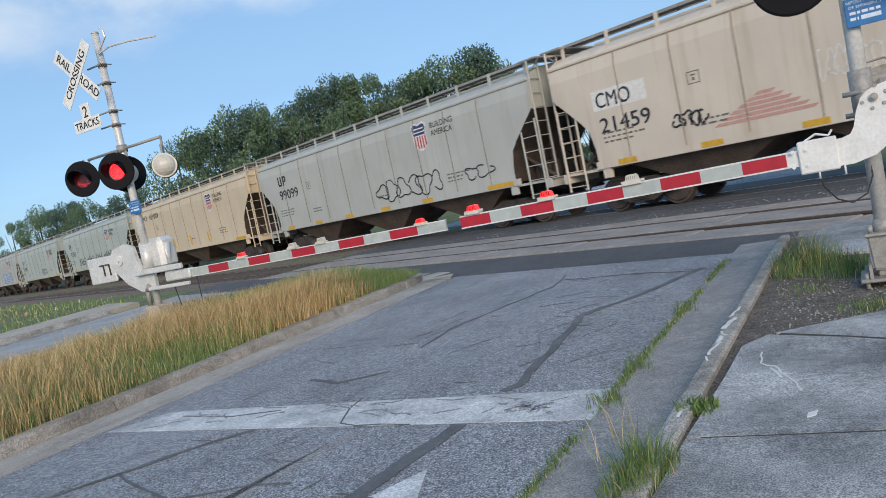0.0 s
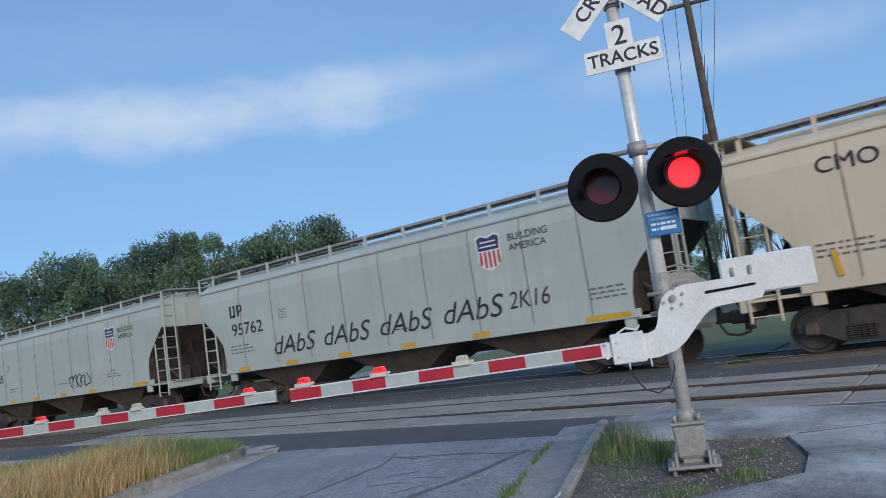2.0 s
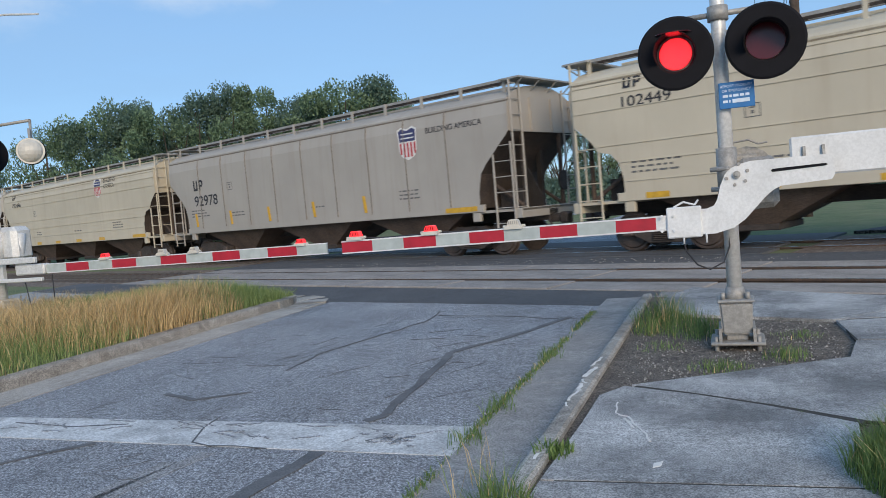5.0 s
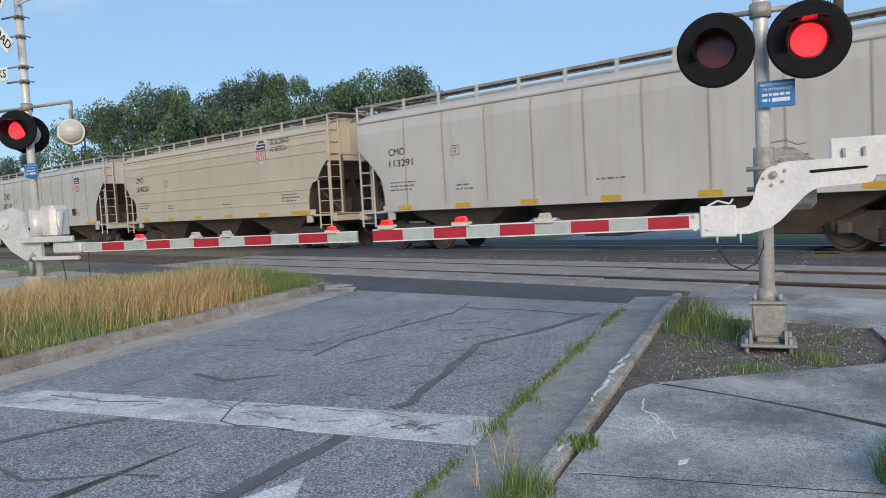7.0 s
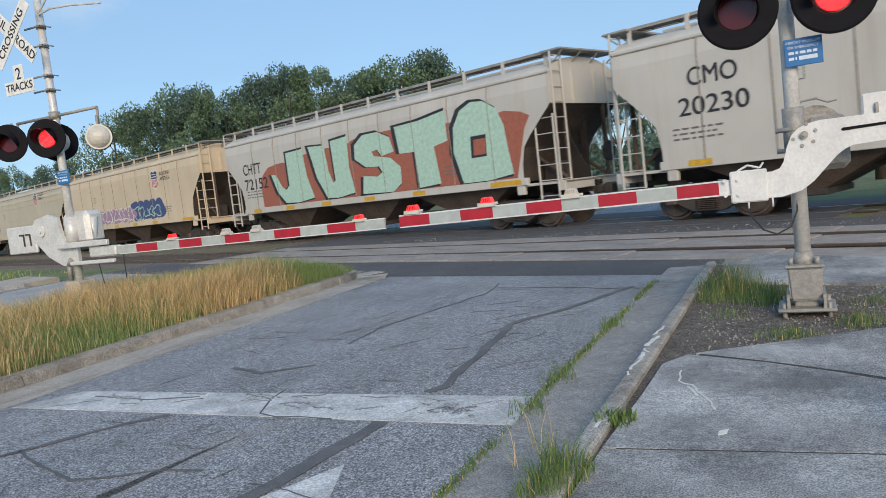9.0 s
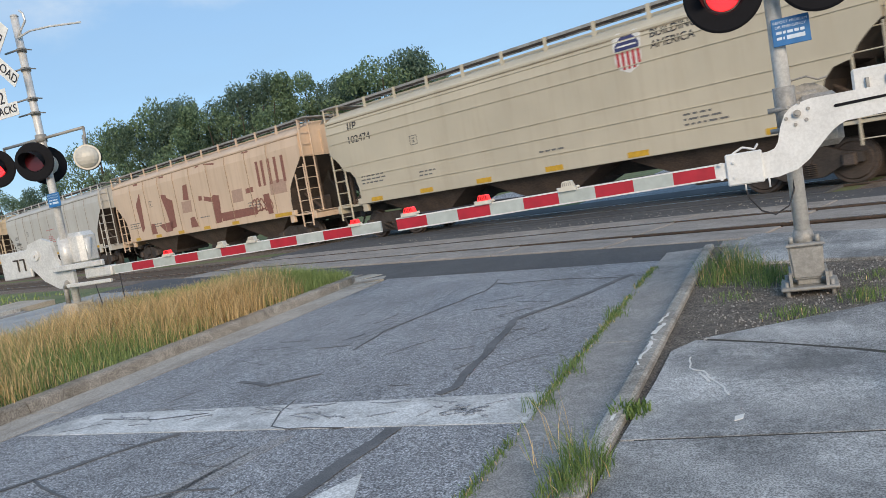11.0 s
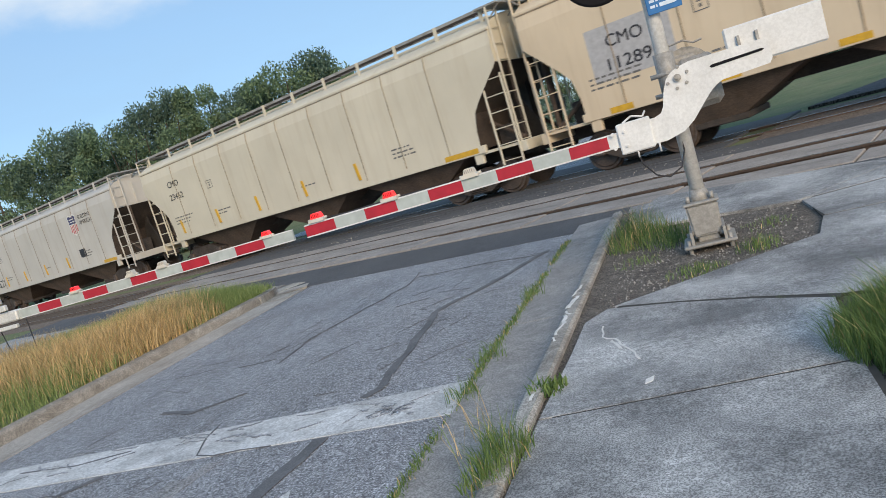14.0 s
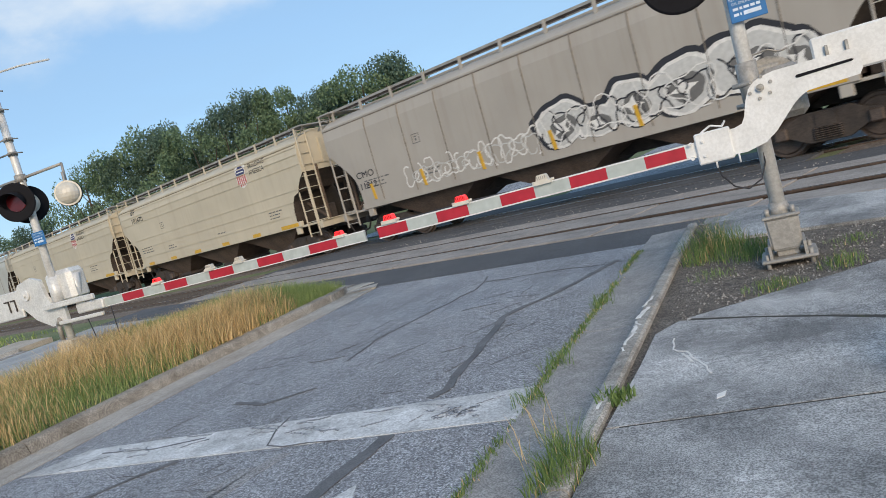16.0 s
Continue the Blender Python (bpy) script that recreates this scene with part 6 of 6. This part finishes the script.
# ---- trees behind the tracks ----
def tree(seed, height, spread, leaf):
    random.seed(seed)
    t = thing("tree", "dense dark green oak tree", "tree", group="trees behind the tracks")
    bm = bmesh.new()
    rod(bm, (0, 0, -0.3), (0.1, 0, height * 0.3), 0.35, 0.24, 10)
    tips = []
    for k in range(9):
        a = k * 2.4 + random.uniform(-0.3, 0.3)
        z0 = height * random.uniform(0.18, 0.34)
        reach = spread * random.uniform(0.45, 0.85)
        p = Vector((0.08, 0, z0))
        q = Vector((math.cos(a) * reach * 0.5, math.sin(a) * reach * 0.5, z0 + height * random.uniform(0.12, 0.25)))
        r = Vector((math.cos(a) * reach, math.sin(a) * reach, q.z + height * random.uniform(0.05, 0.3)))
        rod(bm, p, q, 0.14, 0.09, 7)
        rod(bm, q, r, 0.09, 0.03, 6)
        tips += [q, r]
    rod(bm, (0.1, 0, height * 0.3), (0, 0, height * 0.85), 0.22, 0.04, 8)
    part("trunk", bm, BARK, t, "dark bark trunk and limbs")
    centres = [(Vector((0, 0, height * 0.88)), spread * 0.28)]
    for k in range(34):
        a, h = random.uniform(0, 6.283), random.uniform(0.12, 0.92)
        reach = spread * (0.35 + 0.65 * math.sin(math.pi * min(1, h * 0.85 + 0.08))) * random.uniform(0.4, 0.95)
        centres.append((Vector((math.cos(a) * reach, math.sin(a) * reach, height * h)), spread * random.uniform(0.16, 0.33)))
    verts, faces = [], []
    for c, r in centres:
        for _ in range(int(640 * (r / 1.2) ** 1.4)):
            d = Vector((random.gauss(0, 1), random.gauss(0, 1), random.gauss(0, 0.8))).normalized()
            p = c + d * r * random.uniform(0.55, 1.08)
            if p.z < height * 0.07:
                continue
            s = random.uniform(0.07, 0.17)
            e1 = Vector((random.gauss(0, 1), random.gauss(0, 1), random.gauss(0, 1))).normalized()
            e2 = e1.cross(Vector((random.gauss(0, 1), random.gauss(0, 1), random.gauss(0, 1)))).normalized()
            k = len(verts)
            verts += [p - e1 * s, p + e2 * s * 0.5, p + e1 * s, p - e2 * s * 0.5]
            faces.append((k, k + 1, k + 2, k + 3))
    me = bpy.data.meshes.new("crown")
    me.from_pydata(verts, [], faces)
    me.materials.append(leaf)
    part("crown", me, None, t, "uneven crown of small dark leaves")
    return t


kinds = [tree(11, 12.0, 4.6, LEAF), tree(12, 13.5, 3.4, LEAF_LIGHT), tree(13, 11.0, 5.2, LEAF_LIGHT)]
random.seed(5)
# bearing to the left in degrees, distance, top height, kind
TREES = [(59.8, 150, 12.4, 1), (58.1, 130, 12.2, 2), (56.6, 115, 11.1, 0), (55.0, 100, 9.6, 2), (52.0, 84, 8.8, 0), (48.5, 72, 11.3, 2), (46.8, 72, 11.6, 0), (44.3, 72, 13.3, 2), (42.2, 72, 13.6, 0), (40.4, 72, 12.1, 2), (38.6, 72, 14.1, 0), (36.8, 72, 14.9, 0), (35.5, 72, 12.6, 2), (33.6, 72, 14.8, 1), (32.6, 72, 12.3, 2), (30.0, 72, 13.7, 0), (28.2, 72, 14.3, 2), (26.4, 72, 14.7, 0), (24.7, 72, 13.4, 2), (55.2, 90, 6.1, 2), (50.6, 90, 6.3, 2), (45.4, 78, 8.4, 2), (40.8, 78, 9.8, 2), (37.2, 78, 10.2, 2), (34.1, 78, 9.1, 0), (31.2, 78, 8.9, 0), (26.8, 78, 10.3, 0), (21.5, 78, 9.0, 2), (18, 80, 8.6, 0), (15, 80, 8.6, 2), (12, 80, 9.2, 0), (9, 78, 8.4, 2), (6, 80, 9.0, 0), (3, 78, 9.0, 2), (0, 80, 8.6, 0), (-4, 78, 9.0, 2), (-8, 80, 9.4, 0), (-12, 76, 9.0, 2), (-17, 75, 9.0, 0)]
used = set()
base_h = (12.0, 13.5, 11.0)
for deg, dist, top, kind in TREES:
    a = radians(deg)
    x, y = -dist * math.sin(a), dist * math.cos(a)
    size = top / base_h[kind]
    m = Matrix.Translation((x, y, 0.1)) @ Matrix.Rotation(random.uniform(0, 6.28), 4, "Z")
    if kind in used:
        t = copy_thing(kinds[kind], m)
    else:
        used.add(kind)
        t = kinds[kind]
        t.matrix_basis = m
    wide = max(size, 0.65) * random.uniform(0.72, 0.9)
    t.scale = (wide, wide, size)

random.seed(8)
verts, faces = [], []
for _ in range(60000):
    a, d = radians(random.uniform(-22, 66)), random.uniform(66, 90)
    if UX * d * math.cos(a) - UY * -d * math.sin(a) < 27:
        continue
    h = 3.2 + 1.6 * noise.noise((math.degrees(a) * 0.35, d * 0.1, 1.0))
    c = Vector((-d * math.sin(a), d * math.cos(a), 0.1 + h * random.random()))
    e1 = Vector((random.gauss(0, 1), random.gauss(0, 1), random.gauss(0, 1))).normalized()
    e2 = e1.cross(Vector((random.gauss(0, 1), random.gauss(0, 1), random.gauss(0, 1)))).normalized()
    q = random.uniform(0.14, 0.3)
    k = len(verts)
    verts += [c - e1 * q, c + e2 * q * 0.6, c + e1 * q, c - e2 * q * 0.6]
    faces.append((k, k + 1, k + 2, k + 3))
me = bpy.data.meshes.new("undergrowth")
me.from_pydata(verts, [], faces)
me.materials.append(LEAF)
tagged(new("undergrowth", me), "dense dark green brush under the trees", "bushes", "", "stuff")

# utility poles and wires behind the tracks
def utility_pole(x, y, h):
    p = thing("utility_pole", "weathered wooden utility pole with crossarm and insulators", "utility pole", pose(x, y, 0.1), "utility poles")
    bm = bmesh.new()
    rod(bm, (0, 0, -0.3), (-0.05, 0, h), 0.2, 0.13, 14)
    part("pole", bm, POLE_WOOD, p)
    bm = bmesh.new()
    softbox(bm, -1.15, 1.15, -0.06, 0.06, h - 0.5, h - 0.38, 0.01)
    part("crossarm", bm, POLE_WOOD, p)
    for x in (-1.05, -0.5, 0.5, 1.05):
        bm = bmesh.new()
        rod(bm, (x, 0, h - 0.38), (x, 0, h - 0.2), 0.04, 0.03, 8)
        part("insulator", bm, GALV, p)
    bm = bmesh.new()
    softbox(bm, -0.42, -0.16, -0.2, 0.1, h * 0.5 + 0.3, h * 0.5 + 0.95, 0.03)
    part("equipment_box", bm, TRUCK, p)
    return p


POLES = [(2.5, 30.5, 13.4), (3.6, 82.0, 12.0)]
for x, y, h in POLES:
    utility_pole(x, y, h)
for dx, dz, sag in ((-1.05, -0.2, 1.2), (-0.5, -0.2, 1.3), (0.5, -0.2, 1.2), (1.05, -0.2, 1.3), (0.2, -2.2, 1.0), (0.22, -2.6, 1.1), (0.24, -3.1, 1.2)):
    bm = bmesh.new()
    (x0, y0, h0), (x1, y1, h1) = POLES
    pts = []
    for i in range(13):
        f = i / 12
        pts.append((x0 + dx + (x1 - x0) * f, y0 + (y1 - y0) * f, 0.1 + h0 + dz + (h1 - h0) * f - sag * 4 * f * (1 - f)))
    bent_rod(bm, pts, 0.014, 4)
    tagged(part("overhead_wire", bm, WIRE), "thin dark overhead wire strung between the poles", "wire", "overhead wires")

# ---- weeds and grass clumps ----
def clump(x, y, r, count, h, straw=0.1):
    out = []
    for _ in range(count * 2):
        a, d = random.uniform(0, 6.283), r * random.random() ** 0.7
        px, py = x + d * math.cos(a), y + d * math.sin(a)
        out.append((px, py, gz(py) + 0.08, h * random.uniform(0.4, 1.0) * (1 - 0.5 * d / r), 1 if random.random() < straw else 0))
    return out


random.seed(21)
for spec, label in (
    ([clump(-1.14, 3.3, 0.16, 150, 0.36, 0.08), clump(-1.18, 3.1, 0.14, 110, 0.24, 0.08), clump(-1.3, 3.5, 0.2, 9, 0.5, 0.9)], "clump of long green grass at the kerb"),
    ([clump(0.82, 3.95, 0.42, 2600, 0.5, 0.02), clump(1.1, 3.5, 0.5, 2600, 0.5, 0.02), clump(1.2, 4.3, 0.4, 1500, 0.4, 0.02)], "thick green grass clump at the pavement edge"),
    ([clump(-0.75, 8.1, 0.34, 330, 0.46, 0.15), clump(-0.38, 7.5, 0.34, 240, 0.32, 0.08), clump(-0.85, 7.6, 0.2, 120, 0.28, 0.15)], "grass tufts round the signal's base"),
    ([clump(0.3, 6.5, 0.2, 90, 0.18, 0.06), clump(-0.2, 6.1, 0.25, 110, 0.13, 0.05), clump(0.45, 7.3, 0.25, 60, 0.1, 0.05), clump(-0.7, 6.9, 0.25, 60, 0.1, 0.05), clump(0.28, 4.95, 0.04, 25, 0.06, 0.0)], "short weeds in the bare earth"),
):
    blades("grass", label, [q for c in spec for q in c], [GRASS_LUSH, GRASS_STRAW], 0.0024, 0.7)
spots = []
for _ in range(3600):
    y = random.uniform(2.0, 9.4)
    if noise.noise((y * 1.3, 0.0, 5.0)) > -0.2 or random.random() < 0.12:
        spots.append((EDGE_R + random.gauss(0, 0.025), y, gz(y), random.uniform(0.01, 0.055), 1 if random.random() < 0.1 else 0))
for y in (6.9, 5.2, 4.5):
    spots += [(EDGE_R + random.gauss(0.02, 0.06), y + random.gauss(0, 0.1), gz(y), random.uniform(0.04, 0.16), 0) for _ in range(60)]
blades("weeds", "low weeds along the gutter joint", spots, [GRASS_LUSH, GRASS_STRAW], 0.003, 0.9)
spots = [(-1.05 + random.gauss(0, 0.05), 4.08 + random.gauss(0, 0.05), gz(4) + 0.1, random.uniform(0.03, 0.1), 0) for _ in range(160)]
blades("weeds", "small weed in the kerb joint", spots, [GRASS_LUSH, GRASS_STRAW], 0.006, 0.9)
spots = []
for _ in range(9000):
    x, y = random.uniform(-48, -22.5), random.uniform(-2, 34)
    if UX * y - UY * x < 8.8:
        spots.append((x, y, gz(y) - 0.05, random.uniform(0.06, 0.2), 1 if random.random() < 0.15 else 0))
blades("grass", "short green grass verge beside the tracks", spots, [GRASS_GREEN, GRASS_STRAW], 0.02, 0.5)

# loose pale stones
bm = bmesh.new()
for _ in range(1000):
    if random.random() < 0.2:
        x, y = un(random.uniform(-17, -4), random.uniform(13.65, 14.6))
    else:
        x, y = random.uniform(-0.95, 0.75), random.uniform(5.6, 8.1)
    s = random.uniform(0.004, 0.012) if y < 9 else random.uniform(0.008, 0.022)
    z = gz(y) + (0.088 if x > -1.0 and y < 9 else 0.005)
    top = bm.verts.new((x, y, z + s))
    ring = [bm.verts.new((x + s * math.cos(a) * random.uniform(0.7, 1.2), y + s * math.sin(a) * random.uniform(0.7, 1.2), z - 0.002)) for a in (0, 1.26, 2.5, 3.77, 5.0)]
    for i in range(5):
        bm.faces.new((ring[i], ring[(i + 1) % 5], top))
setting("gravel", bm, surface("pale_stone", (0.24, 0.225, 0.205), (0.42, 0.4, 0.365), 20, 50, 0.2), "scattered pale stones beside the rails", "gravel", kind="stuff")


# ---- movement ----
def motions():
    for car, spec in zip(train, CARS):
        rows = []
        for t in (0.0, 8.0, 16.0):
            x, y = un(spec[0] + 8.3 + SPEED * t, 17.15)
            rows.append((t, pose(x, y, RAIL_Z + 0.005, 0, 0, TRACK_TURN)))
        walk(car, rows)
    # the added shutters swing before one lamp and then the other, in place of switching
    for shutters in (near_shutters, far_shutters):
        for side, sh in enumerate(shutters):
            home = sh.matrix_basis.translation.copy()
            rows, t, covered = [], 0.0 - 0.592, side == 1
            shift = lambda c: pose(home.x, home.y, home.z, 0 if c else -87)
            rows.append((0.0, shift(not covered)))
            t += 0.592
            covered = side == 1
            covered = not covered
            while t < 15.9:
                covered = not covered
                if t > 0.08:
                    rows.append((t - 0.02, shift(not covered)))
                rows.append((t + 0.02, shift(covered)))
                t += 0.592
            rows.append((16.0, shift(covered)))
            walk(sh, rows)


motions()
